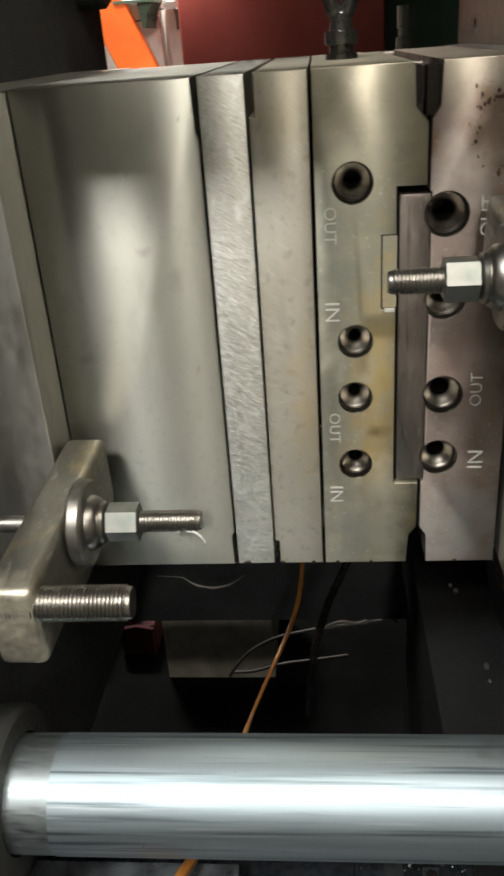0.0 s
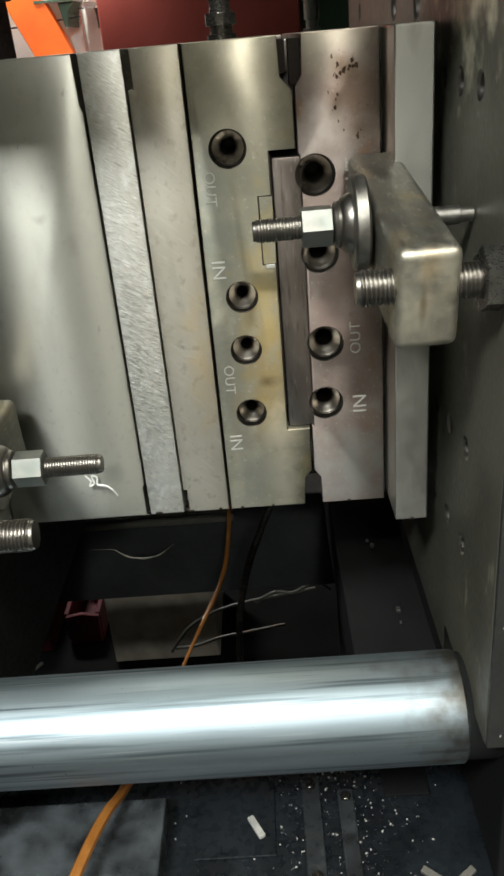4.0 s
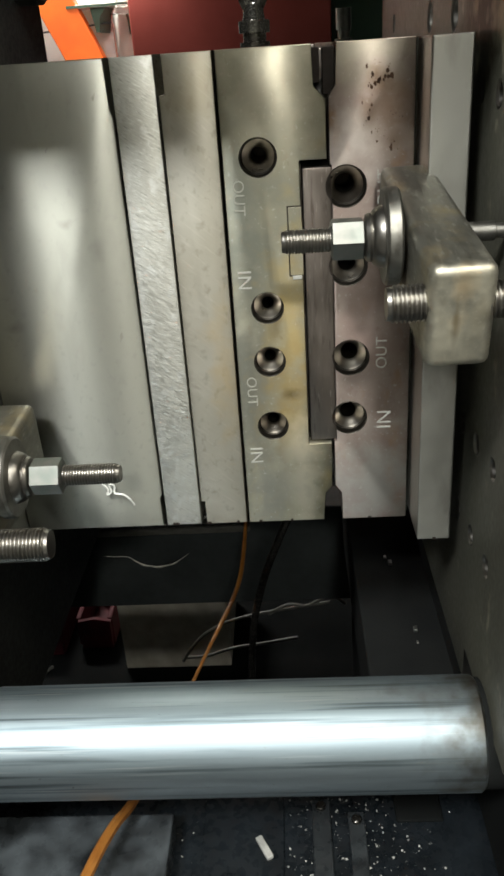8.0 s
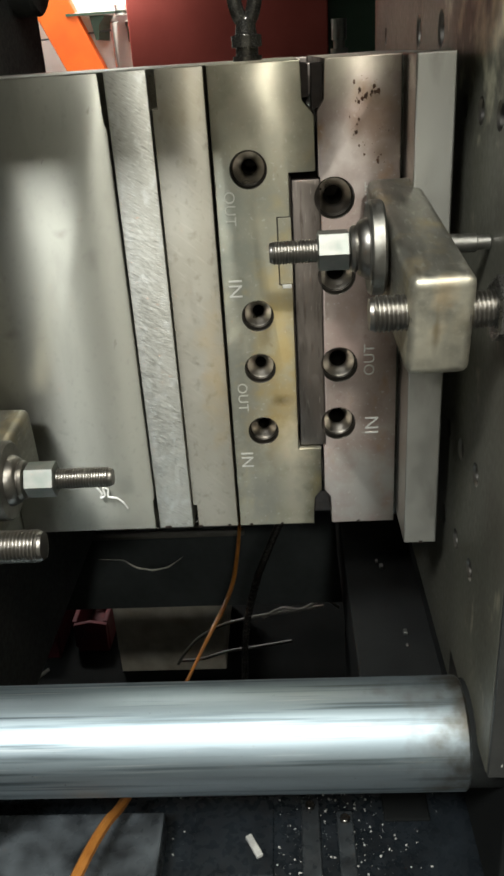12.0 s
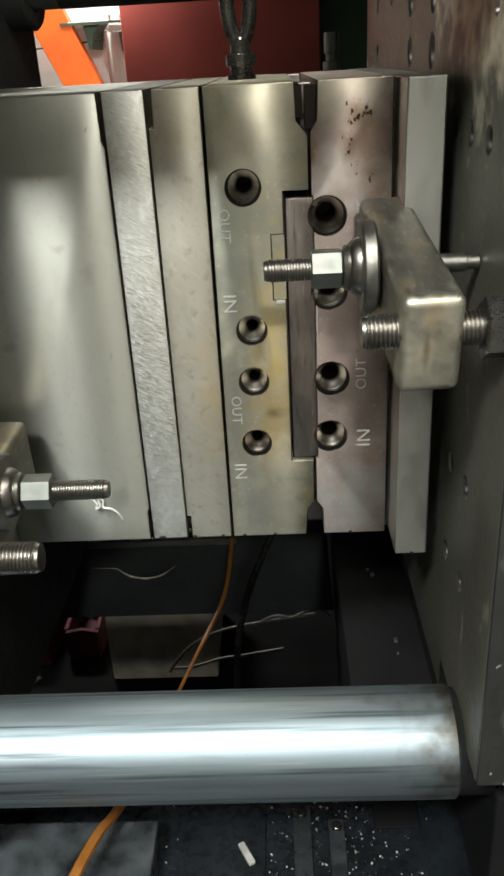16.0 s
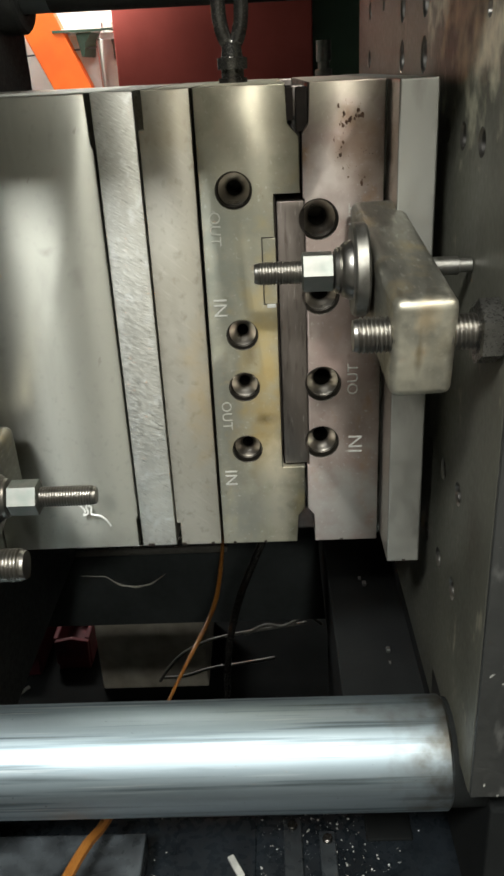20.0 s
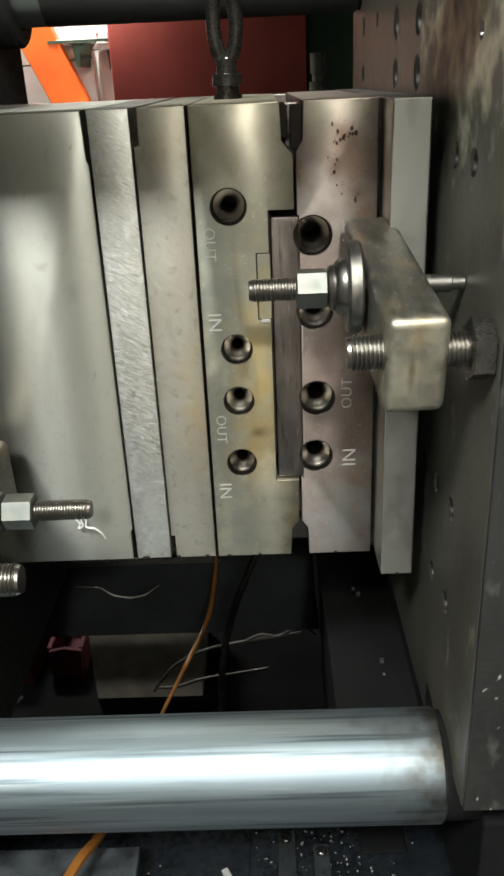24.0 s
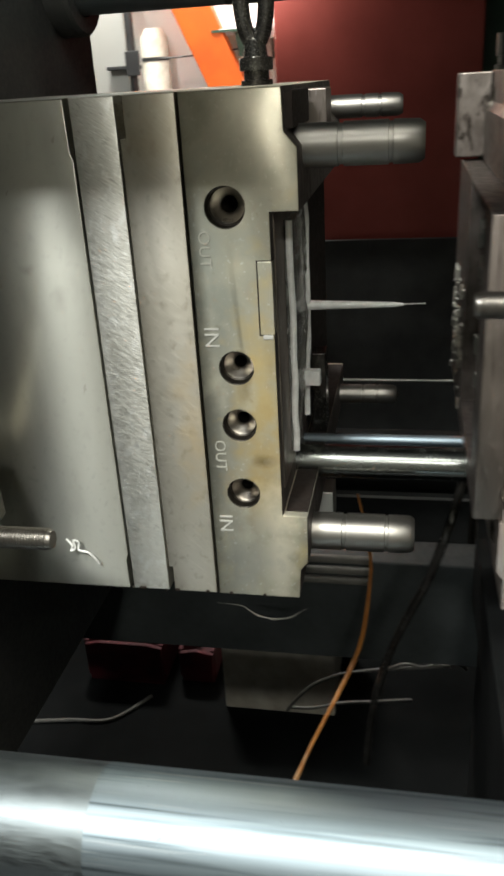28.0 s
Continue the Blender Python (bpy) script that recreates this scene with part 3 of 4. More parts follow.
for yy, zz in ((Y_LOW, Z_LOW), (Y_REAR, Z_LOW), (Y_LOW, Z_UP), (Y_REAR, Z_UP)):
    if zz > 0:
        tie_bar(yy, zz, "thick tie bar under a coat of black grease", BLACK_IRON)
    elif yy > 0:
        tie_bar(yy, zz, "thick near-black tie bar", NEAR_BLACK)
    else:
        tie_bar(yy, zz, "thick polished chrome tie bar running between the platens", CHROME)


def machine_bed():
    t = thing("machine_bed", "dark oil-wet machine bed with an open drop chute", "machine part")
    part("front_rail", box(-1.2, 0.6, -0.34, -0.03, -0.36, -0.292, 0.003), BED, t, "dark oily front rail with chips")
    part("front_skirt", box(-1.2, 0.6, -0.345, -0.32, -0.94, -0.36, 0.002), BED, t)
    part("rear_rail", box(-1.2, 0.6, 0.53, 0.60, -0.50, -0.305, 0.003), BED_REAR, t)
    for z0 in (-0.3045, -0.3250, -0.3440):
        part("rib", box(-0.62, -0.037, 0.518, 0.5295, z0, z0 + 0.0125, 0.004, 3), GREY_CABLE, t, "dusty grey rib along the rear rail")
    part("side_block", box(0.135, 0.6, -0.03, 0.53, -0.94, -0.36, 0.003), NEAR_BLACK, t)
    part("side_sill", box(0.12, 0.6, -0.03, 0.53, -0.36, -0.252, 0.003), NEAR_BLACK, t)
    part("drip_tray", box(-1.2, 0.6, -0.32, 1.90, -0.9399, -0.934, 0.001), TRAY, t, "near-black drip tray")
    part("end_cover", box(-1.25, -1.2, -0.345, 1.9, -0.94, -0.30, 0.002), BED, t)
    return t


machine_bed()
# roof, upper and end sheets are added unseen to keep hall lamps off the bay
structure("shade_roof", box(-0.62, 0.9, 0.15, 1.95, 0.98, 1.0, 0), BLACK_IRON, "unseen dark roof sheet added to block light")
# added below the view to darken the reflection in the lower bar
structure("shade_front", box(-1.25, 0.9, -0.47, -0.45, -0.94, -0.12, 0), BLACK_IRON, "unseen dark front sheet added to darken reflections")
structure("guard_rear", box(-1.25, -0.389, 1.93, 1.95, -0.94, 0.33, 0), BLACK_IRON, "dark rear sheet of the machine guard")
structure("shade_upper", box(-0.62, 0.9, 0.64, 0.66, 0.545, 0.98, 0), BLACK_IRON, "unseen dark upper sheet added to block light")
# added dark sheet in place of the shade low on the red cabinet
structure("shade_low_rear", box(-0.387, 0.9, 1.93, 1.95, -0.94, -0.06, 0), BLACK_IRON, "dark low rear sheet added as shade")
structure("shade_end", box(0.9, 0.92, 0.15, 1.95, -0.94, 1.0, 0), BLACK_IRON, "unseen dark end sheet added to block light")


def mounting_pad(x0, x1, y0, y1):
    t = thing("ledge_block", "worn grey steel block lying on the machine bed", "block")
    part("block", box(x0, x1, y0, y1, -0.292, -0.262, 0.002), LEDGE, t)


mounting_pad(-0.30, -0.086, -0.20, -0.105)


def bed_strip(x0, x1, y0, y1):
    t = thing("wear_strip", "worn wet grey strip bolted to the machine bed", "strip", group="strips on the bed")
    part("strip", box(x0, x1, y0, y1, -0.292, -0.288, 0.0012), STRIP, t)
    for y2 in (y0 + 0.010, y1 - 0.010):
        part("bolt", lathe([(0, 0.0052), (0.0030, 0.0050), (0.0036, 0.0042)], "z", ((x0 + x1) / 2, y2, -0.288), 16), OIL_STEEL, t, "small dark bolt head", True)


bed_strip(0.0475, 0.066, -0.19, -0.070)
bed_strip(0.083, 0.099, -0.20, -0.086)
tagged(link_mesh("bed_plate", box(-0.060, 0.020, -0.155, -0.066, -0.2919, -0.2895, 0.0012), BED), "low dark plate lying on the oily bed", "plate")
# thin black plate added in place of a rectangular hole
tagged(link_mesh("hole_patch", box(0.130, 0.176, -0.097, -0.047, -0.2919, -0.2890, 0.002), TRAY), "flat black patch standing for a hole in the bed", "pad")
for x0, y0, turn in ((0.161, -0.183, 40), (0.190, -0.185, -38)):
    tagged(link_mesh("metal_offcut", box(-0.011, 0.011, -0.0035, 0.0035, -0.2918, -0.288, 0.0008), GREY_CABLE), "pale grey offcut lying on the bed", "scrap").matrix_basis = pose(x0, y0, 0, 0, 0, -turn)

# ---------- mould, moving half ----------
def slide_bore(x0, x1):
    """The bore in which the long pin of the fixed half slides."""
    return lathe([(x0, 0.0159), (x1, 0.0159)], "x", (0, 0.100, 0.082), 36)


ZT, DEEP = 0.400, 0.38
SEAM1, SEAM2 = -0.077, -0.043


def moving_mould():
    t = thing("mould_half", "ground steel injection mould half of stacked plates on the moving platen", "mould")
    part("clamp_plate", box(-0.2808, -0.2092, -0.046, 0.426, 0.0, ZT, 0.0012), STEEL_CLAMP, t, "protruding rear clamp plate")
    spacer = part("spacer_block", prism([(-0.2085, 0), (SEAM1 - 0.0028, 0), (SEAM1 - 0.0028, 0.030), (SEAM1 - 0.0008, 0.034), (SEAM1 - 0.0008, ZT - 0.040), (SEAM1 - 0.0026, ZT - 0.036),
                                (SEAM1 - 0.0034, ZT), (-0.2085, ZT)], 0, DEEP, 0.0010), STEEL_GROUND, t, "smooth ground spacer block")
    cut(spacer, [slide_bore(-0.115, -0.06)], OIL_STEEL)
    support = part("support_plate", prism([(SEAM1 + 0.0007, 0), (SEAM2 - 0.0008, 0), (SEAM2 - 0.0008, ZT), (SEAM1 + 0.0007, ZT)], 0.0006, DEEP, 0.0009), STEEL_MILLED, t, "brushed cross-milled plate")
    cut(support, [slide_bore(-0.10, -0.03)], OIL_STEEL)
    backing = part("backing_plate", prism([(SEAM2 + 0.0042, 0), (-0.0009, 0), (-0.0009, ZT), (SEAM2 + 0.0052, ZT), (SEAM2 + 0.0052, ZT - 0.028), (SEAM2 + 0.0008, ZT - 0.028),
                                 (SEAM2 + 0.0008, 0.024), (SEAM2 + 0.0042, 0.024)], 0.0003, DEEP, 0.0009), STEEL_YELLOW, t, "oil-stained ground plate")
    cut(backing, [slide_bore(-0.06, 0.02)], OIL_STEEL)
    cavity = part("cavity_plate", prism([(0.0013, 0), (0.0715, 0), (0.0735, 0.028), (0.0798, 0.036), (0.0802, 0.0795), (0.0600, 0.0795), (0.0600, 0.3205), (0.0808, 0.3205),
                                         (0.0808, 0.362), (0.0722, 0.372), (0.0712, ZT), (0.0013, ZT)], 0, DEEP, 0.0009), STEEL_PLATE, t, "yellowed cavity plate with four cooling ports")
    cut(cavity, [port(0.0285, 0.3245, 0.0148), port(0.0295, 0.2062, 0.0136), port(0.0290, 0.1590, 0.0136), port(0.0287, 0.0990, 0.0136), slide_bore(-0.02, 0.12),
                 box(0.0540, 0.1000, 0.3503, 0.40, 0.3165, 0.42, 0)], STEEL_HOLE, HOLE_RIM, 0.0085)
    # faces towards +x are darkened as the plate's shaded side
    cavity.data.materials.append(SHADED_FACE)
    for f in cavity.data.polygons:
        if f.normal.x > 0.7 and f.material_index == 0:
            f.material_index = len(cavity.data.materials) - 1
    part("key_slot", box(0.0487, 0.0602, -0.0003, 0.010, 0.2317, 0.2873, 0.0), RECESS_BLACK, t, "dark slot round the key block")
    part("key_block", box(0.0495, 0.0604, -0.0007, 0.009, 0.2325, 0.2865, 0.0004), STEEL_PLATE, t, "small fitted key block")
    part("cavity_insert", box(0.0598, 0.0613, 0.012, 0.165, 0.099, 0.317, 0.0003, 1), STEEL_INSERT, t, "dark hardened cavity insert")
    for x0, wide in ((-0.071, 0.006), (-0.0385, 0.004), (-0.0105, 0.003), (0.0105, 0.003), (0.040, 0.0025)):
        part("nick", box(x0, x0 + wide, -0.0004, 0.006, -0.0003, 0.0022, 0.0003, 1), RECESS_BLACK, t, "small dark nick in the lower edge")
    # pocket floor and liners are blackened to paint the shade of the void
    part("pocket_floor", box(0.0598, 0.0611, 0.1655, 0.374, 0.083, 0.317, 0.0002, 1), RECESS_BLACK, t, "rear floor of the pocket, blackened as shade")
    part("pocket_liner", box(0.0613, 0.0797, 0.008, 0.374, 0.0788, 0.0803, 0.0002, 1), RECESS_BLACK, t, "dark lower wall of the pocket")
    part("pocket_liner", box(0.0613, 0.0804, 0.008, 0.165, 0.3197, 0.3212, 0.0002, 1), RECESS_BLACK, t, "dark upper wall of the pocket")
    part("bright_edge", box(0.0515, 0.0590, -0.0010, 0.02, 0.2290, 0.2322, 0.0004), STEEL_BRIGHT, t, "bright scraped edge")
    for text, z0 in (("OUT", 0.2955), ("IN", 0.2305), ("OUT", 0.1325), ("IN", 0.0705)):
        writing(text, 0.0118, z0, 0.0160 if text == "IN" else 0.0125, True, t, STEEL_BRIGHT if text == "IN" else STAMP_DULL, "stamped letters in the steel")
    for y0, z0, r, length in ((0.040, 0.360, 0.0150, 0.095), (0.040, 0.0435, 0.0163, 0.096), (0.338, 0.374, 0.0115, 0.077), (0.338, 0.056, 0.0115, 0.076)):
        part("guide_pin", lathe([(0, r), (0.035, r), (0.0354, r - 0.0012), (0.0385, r - 0.0012), (0.0389, r), (length - 0.025, r), (length - 0.0246, r - 0.0012), (length - 0.022, r - 0.0012),
                                 (length - 0.0215, r), (length - 0.004, r - 0.0004), (length, r - 0.003)], "x", (0.0560 if 0.08 < z0 < 0.32 else 0.0700, y0, z0), 40), PIN, t, "polished guide pin", True)
    part("stop_block", box(0.0705, 0.0900, 0.115, 0.155, 0.368, 0.396, 0.001), STEEL_INSERT, t)
    part("stop_block", box(0.0712, 0.0900, 0.120, 0.150, 0.004, 0.038, 0.001), STEEL_CLAMP, t)
    # black block added so the open notch stays dark
    part("shoulder", box(0.0708, 0.0772, 0.010, 0.104, 0.3735, 0.397, 0.0006), RECESS_BLACK, t, "added dark block that shades the notch")
    part("slide_block", box(0.0664, 0.0802, 0.166, 0.190, 0.0815, 0.163, 0.001), OIL_STEEL, t, "dark slide block")
    eye = part("lifting_eye", lathe([(0, 0.0135), (0.004, 0.0135), (0.0045, 0.0105), (0.011, 0.0105), (0.0115, 0.0140), (0.021, 0.0140), (0.022, 0.010), (0.034, 0.0085)], "z", (0.027, 0.165, ZT + 0.0002), 28),
               OIL_STEEL, t, "black lifting eyebolt on top of the mould", True)
    ring = bmesh.new()
    loop = [(0.027 + 0.0105 * math.sin(a), 0.165, ZT + 0.066 - 0.034 * math.cos(a)) for a in [6.28318531 * i / 20 for i in range(21)]]
    part("ring", tube(loop, 0.0068, 12, bm=ring), OIL_STEEL, eye, smooth=True)
    return t


MOULD_MOVING = moving_mould()


# ---------- mould, fixed half ----------
PORTS = ((0.0950, 0.2995, 0.0163), (0.0960, 0.2370, 0.0158), (0.0972, 0.1592, 0.0160), (0.0956, 0.1035, 0.0156))


def fixed_mould():
    t = thing("mould_half", "heat-tinted steel injection mould half clamped to the fixed platen", "mould")
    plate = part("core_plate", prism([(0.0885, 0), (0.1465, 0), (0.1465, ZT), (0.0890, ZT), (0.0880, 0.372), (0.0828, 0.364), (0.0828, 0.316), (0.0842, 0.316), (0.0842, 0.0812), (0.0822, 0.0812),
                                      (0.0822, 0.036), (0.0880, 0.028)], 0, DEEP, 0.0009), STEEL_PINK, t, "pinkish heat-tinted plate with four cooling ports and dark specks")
    bores = [port(*p) for p in PORTS]
    for y0, z0, r in ((0.040, 0.360, 0.0153), (0.040, 0.0435, 0.0166), (0.338, 0.374, 0.0118), (0.338, 0.056, 0.0118)):
        bores.append(lathe([(-0.012, r), (0.095, r)], "x", (0.0822, y0, z0), 32))
    bores.append(lathe([(-0.02, 0.0050), (0.09, 0.0064)], "x", (0.082, 0.156, 0.213), 24))
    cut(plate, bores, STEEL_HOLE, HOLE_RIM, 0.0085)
    plate.data.materials.append(GRIMY_STEEL)
    for f in plate.data.polygons:
        if f.normal.x < -0.7 and f.material_index == 0:
            f.material_index = len(plate.data.materials) - 1
    ins = part("core_insert", box(0.0618, 0.0842, 0.0022, 0.372, 0.0822, 0.3145, 0.0012), STEEL_INSERT, t, "dark hardened insert, with a rough moulding face")
    cut(ins, [box(0.0600, 0.0760, 0.046, 0.200, 0.104, 0.3115, 0.0), lathe([(0.0, 0.0056), (0.03, 0.0056)], "x", (0.0765, 0.156, 0.213), 24)] + [port(*p) for p in PORTS], SHADED_FACE)
    # faces towards -x and upwards are darkened as the insert's shaded sides
    ins.data.materials.append(SHADED_FACE)
    for f in ins.data.polygons:
        if f.normal.x < -0.8 or f.normal.z > 0.8:
            f.material_index = len(ins.data.materials) - 1
    # black block added before the guide pin to darken the groove
    part("shoulder", box(0.0792, 0.0879, 0.006, 0.022, 0.3655, 0.397, 0.0006), RECESS_BLACK, t, "added dark block that shades the notch")
    rnd = random.Random(4)
    for i in range(64):
        z0, y0 = rnd.uniform(0.140, 0.212), rnd.uniform(0.205, 0.365)
        if i > 52:
            z0, y0 = rnd.uniform(0.088, 0.14), rnd.uniform(0.21, 0.36)
        bit = part("burr", box(-0.0022, 0.0004, -rnd.uniform(0.0005, 0.0014), 0.0008, -rnd.uniform(0.004, 0.014), 0.004, 0.0002, 1), STAMP_DULL, ins)
        bit.matrix_basis = pose(0.0616, y0, z0, rnd.uniform(15, 75))
    for i in range(26):
        z0, y0 = rnd.uniform(0.115, 0.285), rnd.uniform(0.100, 0.190)
        s = rnd.uniform(0.003, 0.007)
        part("ridge", box(0.0702, 0.0765, y0, y0 + s * 0.8, z0, z0 + s * 2.2, 0.0006, 1), STEEL_NUT, ins)
    part("corner_block", box(0.0545, 0.0879, 0.3515, 0.379, 0.3180, 0.3995, 0.0015), GRIMY_STEEL, t, "worn interlock block at the rear corner")
    for x0, y0, z0 in ((0.112, -0.0004, -0.0003), (0.163, -0.0474, 0.0047)):
        part("nick", box(x0, x0 + 0.003, y0, y0 + 0.006, z0, z0 + 0.0024, 0.0003, 1), RECESS_BLACK, t, "small dark nick in the lower edge")
    part("slide_pin", lathe([(-0.103, 0.0120), (-0.100, 0.0152), (0.0815, 0.0152)], "x", (0, 0.100, 0.082), 40), OILED_PIN, t, "long oily slide pin", True)
    part("return_rod", lathe([(-0.100, 0.0040), (-0.098, 0.0052), (0.0815, 0.0052)], "x", (0, 0.150, 0.0815), 28), CHROME, t, "thin bright return rod", True)
    # dark sheet added where there is only a shaded gap
    part("gap_filler", box(0.1466, 0.1496, 0.012, DEEP, 0.0, ZT - 0.001, 0.0), OIL_STEEL, t, "dark filler for the shaded gap between plates")
    part("clamp_plate", box(0.1497, 0.1778, -0.047, 0.426, 0.005, ZT, 0.0012), STEEL_CLAMP, t, "protruding clamp plate of grey rolled steel")
    part("insulator_sheet", box(0.1779, PLATEN_X - 0.0002, 0.035, 0.426, 0.004, ZT - 0.006, 0.0), OIL_STEEL, t, "dark insulating sheet against the platen")
    rnd = random.Random(3)
    spots = []
    for cx, cz, count, spread in ((0.121, 0.3790, 16, 0.0045), (0.116, 0.3700, 12, 0.0035), (0.113, 0.3580, 7, 0.004), (0.111, 0.3480, 7, 0.0025), (0.118, 0.3385, 6, 0.003), (0.128, 0.3290, 9, 0.0035), (0.134, 0.3480, 5, 0.003)):
        for i in range(count):
            x0, z0, r = rnd.gauss(cx, spread), rnd.gauss(cz, spread), 0.0002 + 0.0014 * rnd.random() ** 3
            if x0 > 0.144:
                continue
            b = bmesh.new()
            ring = [b.verts.new((x0 + r * rnd.uniform(0.5, 1.3) * math.cos(a), -0.00015, z0 + 1.5 * r * rnd.uniform(0.5, 1.3) * math.sin(a))) for a in (0, 0.9, 1.8, 2.7, 3.6, 4.5, 5.4)]
            b.faces.new(ring)
            spots.append(b)
    part("rust_specks", joined(spots), RUST, t, "dark rust specks on the plate")
    for text, z0, size, x0 in (("OUT", 0.2965, 0.0132, 0.1240), ("OUT", 0.1625, 0.0132, 0.1235), ("IN", 0.1005, 0.0175, 0.1262)):
        writing(text, x0, z0, size, False, t, STEEL_BRIGHT, "stamped letters in the steel")
    return t


fixed_mould()


# ---------- clamps ----------
def strap_clamp(label, side, at, strap, tilt, turn, nut, tip, jack):
    """A strap clamp whose stud runs through the place at; side +1 presses towards +x.
    strap: (back y, front y, middle z, half height, thickness), in the clamp's own space."""
    t = thing("strap_clamp", label, "clamp", at, "mould clamps")
    s = side
    back, front, mid, half, thick = strap

    def sided(bm):
        for v in bm.verts:
            v.co.x *= s
        return bm

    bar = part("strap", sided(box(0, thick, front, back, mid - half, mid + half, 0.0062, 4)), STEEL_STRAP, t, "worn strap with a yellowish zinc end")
    cut(bar, [sided(box(-0.01, thick + 0.01, -0.050, 0.050, mid + 0.004, mid + 0.0265, 0.0))], HOLE_RIM)
    bar.matrix_basis = pose(0, 0, 0, tilt, 0, turn)
    part("washer", sided(lathe([(-0.0122, 0.0090), (-0.0122, 0.0296), (-0.0106, 0.0312), (-0.0036, 0.0312), (-0.0020, 0.0296)], "x", (0, 0, 0), 48)), STEEL_WASHER, t, "thick round washer", True)
    part("flange", sided(lathe([(-0.0240, 0.0128), (-0.0232, 0.0146), (-0.0212, 0.0156), (-0.0196, 0.0152), (-0.0190, 0.0168), (-0.0170, 0.0184), (-0.0145, 0.0196), (-0.0123, 0.0200)], "x", (0, 0, 0), 40)), STEEL_BOLT, t, "dished collar under the nut", True)
    part("nut", sided(hex_prism(0.0240, nut[0], nut[1], (0, 0), 0)), STEEL_NUT, t, "bright hexagon nut")
    stud = part("stud", thread(abs(tip) + 0.001, 0.0080, 0.0021, "x", (tip, 0, 0), s < 0), STEEL_BOLT, t, "oily threaded stud", True)
    part("shank", sided(lathe([(0.0, 0.0062), (thick + 0.0205, 0.0062), (thick + 0.0212, 0.0048), (jack[4] - 0.001, 0.0048)], "x", (0, 0, 0), 24)), STEEL_WASHER, stud, "plain grey shank of the stud", True)
    jx, jy, jz, jr, reach = jack
    screw = part("jack_screw", thread(reach - s * jx, jr, 0.0026, "x", (jx, jy, jz), s < 0), STEEL_BOLT, t, "coarse-threaded jack screw", True)
    part("screw_head", sided(hex_prism(0.0350, reach - 0.0150, reach - 0.0005, (jy, jz), 30, 0.0018)), STEEL_HEAD, screw, "dark hexagon screw head with bright worn edges")
    return t


strap_clamp("strap clamp with stud, nut and jack screw on the fixed platen", 1, (0.1220, -0.115, 0.2845), (0.100, -0.091, -0.0160, 0.0320, 0.0385), 9.0, 2.2,
            (-0.0458, -0.0241), -0.0780, (-0.0190, -0.0750, -0.0225, 0.0112, 0.0690))
CLAMP_L = strap_clamp("strap clamp with stud, nut and jack screw on the moving platen", -1, (-0.1755, -0.115, 0.1195), (0.098, -0.092, -0.0165, 0.0310, 0.0330), 3.5, -1.0,
                      (-0.0480, -0.0241), 0.0915, (0.0575, -0.080, -0.0090, 0.0115, 0.1050))


# ---------- the moulded part ----------
def moulding():
    t = thing("plastic_moulding", "clear-white plastic moulding with its sprue, stuck to the mould", "plastic part")
    bm = bmesh.new()
    rnd = random.Random(7)
    n = 34
    rows = []
    for i in range(n):
        f = i / (n - 1)
        z0 = 0.114 + (0.306 - 0.114) * f
        y0 = 0.054 + rnd.uniform(-0.002, 0.003)
        y1 = 0.085 + 0.070 * min(1.0, 2.2 * f) + rnd.uniform(-0.004, 0.004)
        x1 = 0.0655 + rnd.uniform(-0.0008, 0.0008)
        rows.append([bm.verts.new(p) for p in ((0.0614, y0, z0), (x1, y0 + 0.001, z0), (x1 - 0.0015, y0 + 0.012, z0), (x1 - 0.0015, y1 - 0.012, z0), (x1 + 0.001, y1, z0), (0.0614, y1, z0))])
    for a, b in zip(rows, rows[1:]):
        for k in range(6):
            bm.faces.new((a[k], a[(k + 1) % 6], b[(k + 1) % 6], b[k]))
    bm.faces.new(rows[0])
    bm.faces.new(rows[-1][::-1])
    part("shell", bm, CLEAR_PLASTIC, t, "thin translucent wall of the moulding")
    for yy, lean in ((0.0535, 0.0), (0.156, 0.004)):
        line = [(0.0660 + rnd.uniform(-0.0006, 0.0006), yy - lean * rnd.random() - (0.06 * max(0.0, 0.40 - f) if lean else 0.0), 0.114 + 0.192 * f) for f in [i / 12 for i in range(13)]]
        part("rim", tube(line, 0.0028, 8), WHITE_PLASTIC, t, "glossy raised rim of the moulding", True)
    part("sprue", lathe([(0, 0.0046), (0.080, 0.0024), (0.088, 0.0012)], "x", (0.0645, 0.156, 0.213), 16), WHITE_PLASTIC, t, "thin tapered sprue", True)
    part("hair", tube([(0.150, 0.156, 0.213), (0.160, 0.156, 0.2135), (0.172, 0.156, 0.2138)], 0.0005, 6), WHITE_PLASTIC, t, "drawn-out plastic hair", True)
    part("gate_tab", box(0.0645, 0.0800, 0.118, 0.128, 0.148, 0.162, 0.0012), WHITE_PLASTIC, t)
    return t


MOULDING = moulding()


def scrap(name, label, points, r, mat, category="scrap", taper=None, radii=None):
    ob = link_mesh(name, tube(points, r, 8, taper, None, radii), mat, True)
    return tagged(ob, label, category)


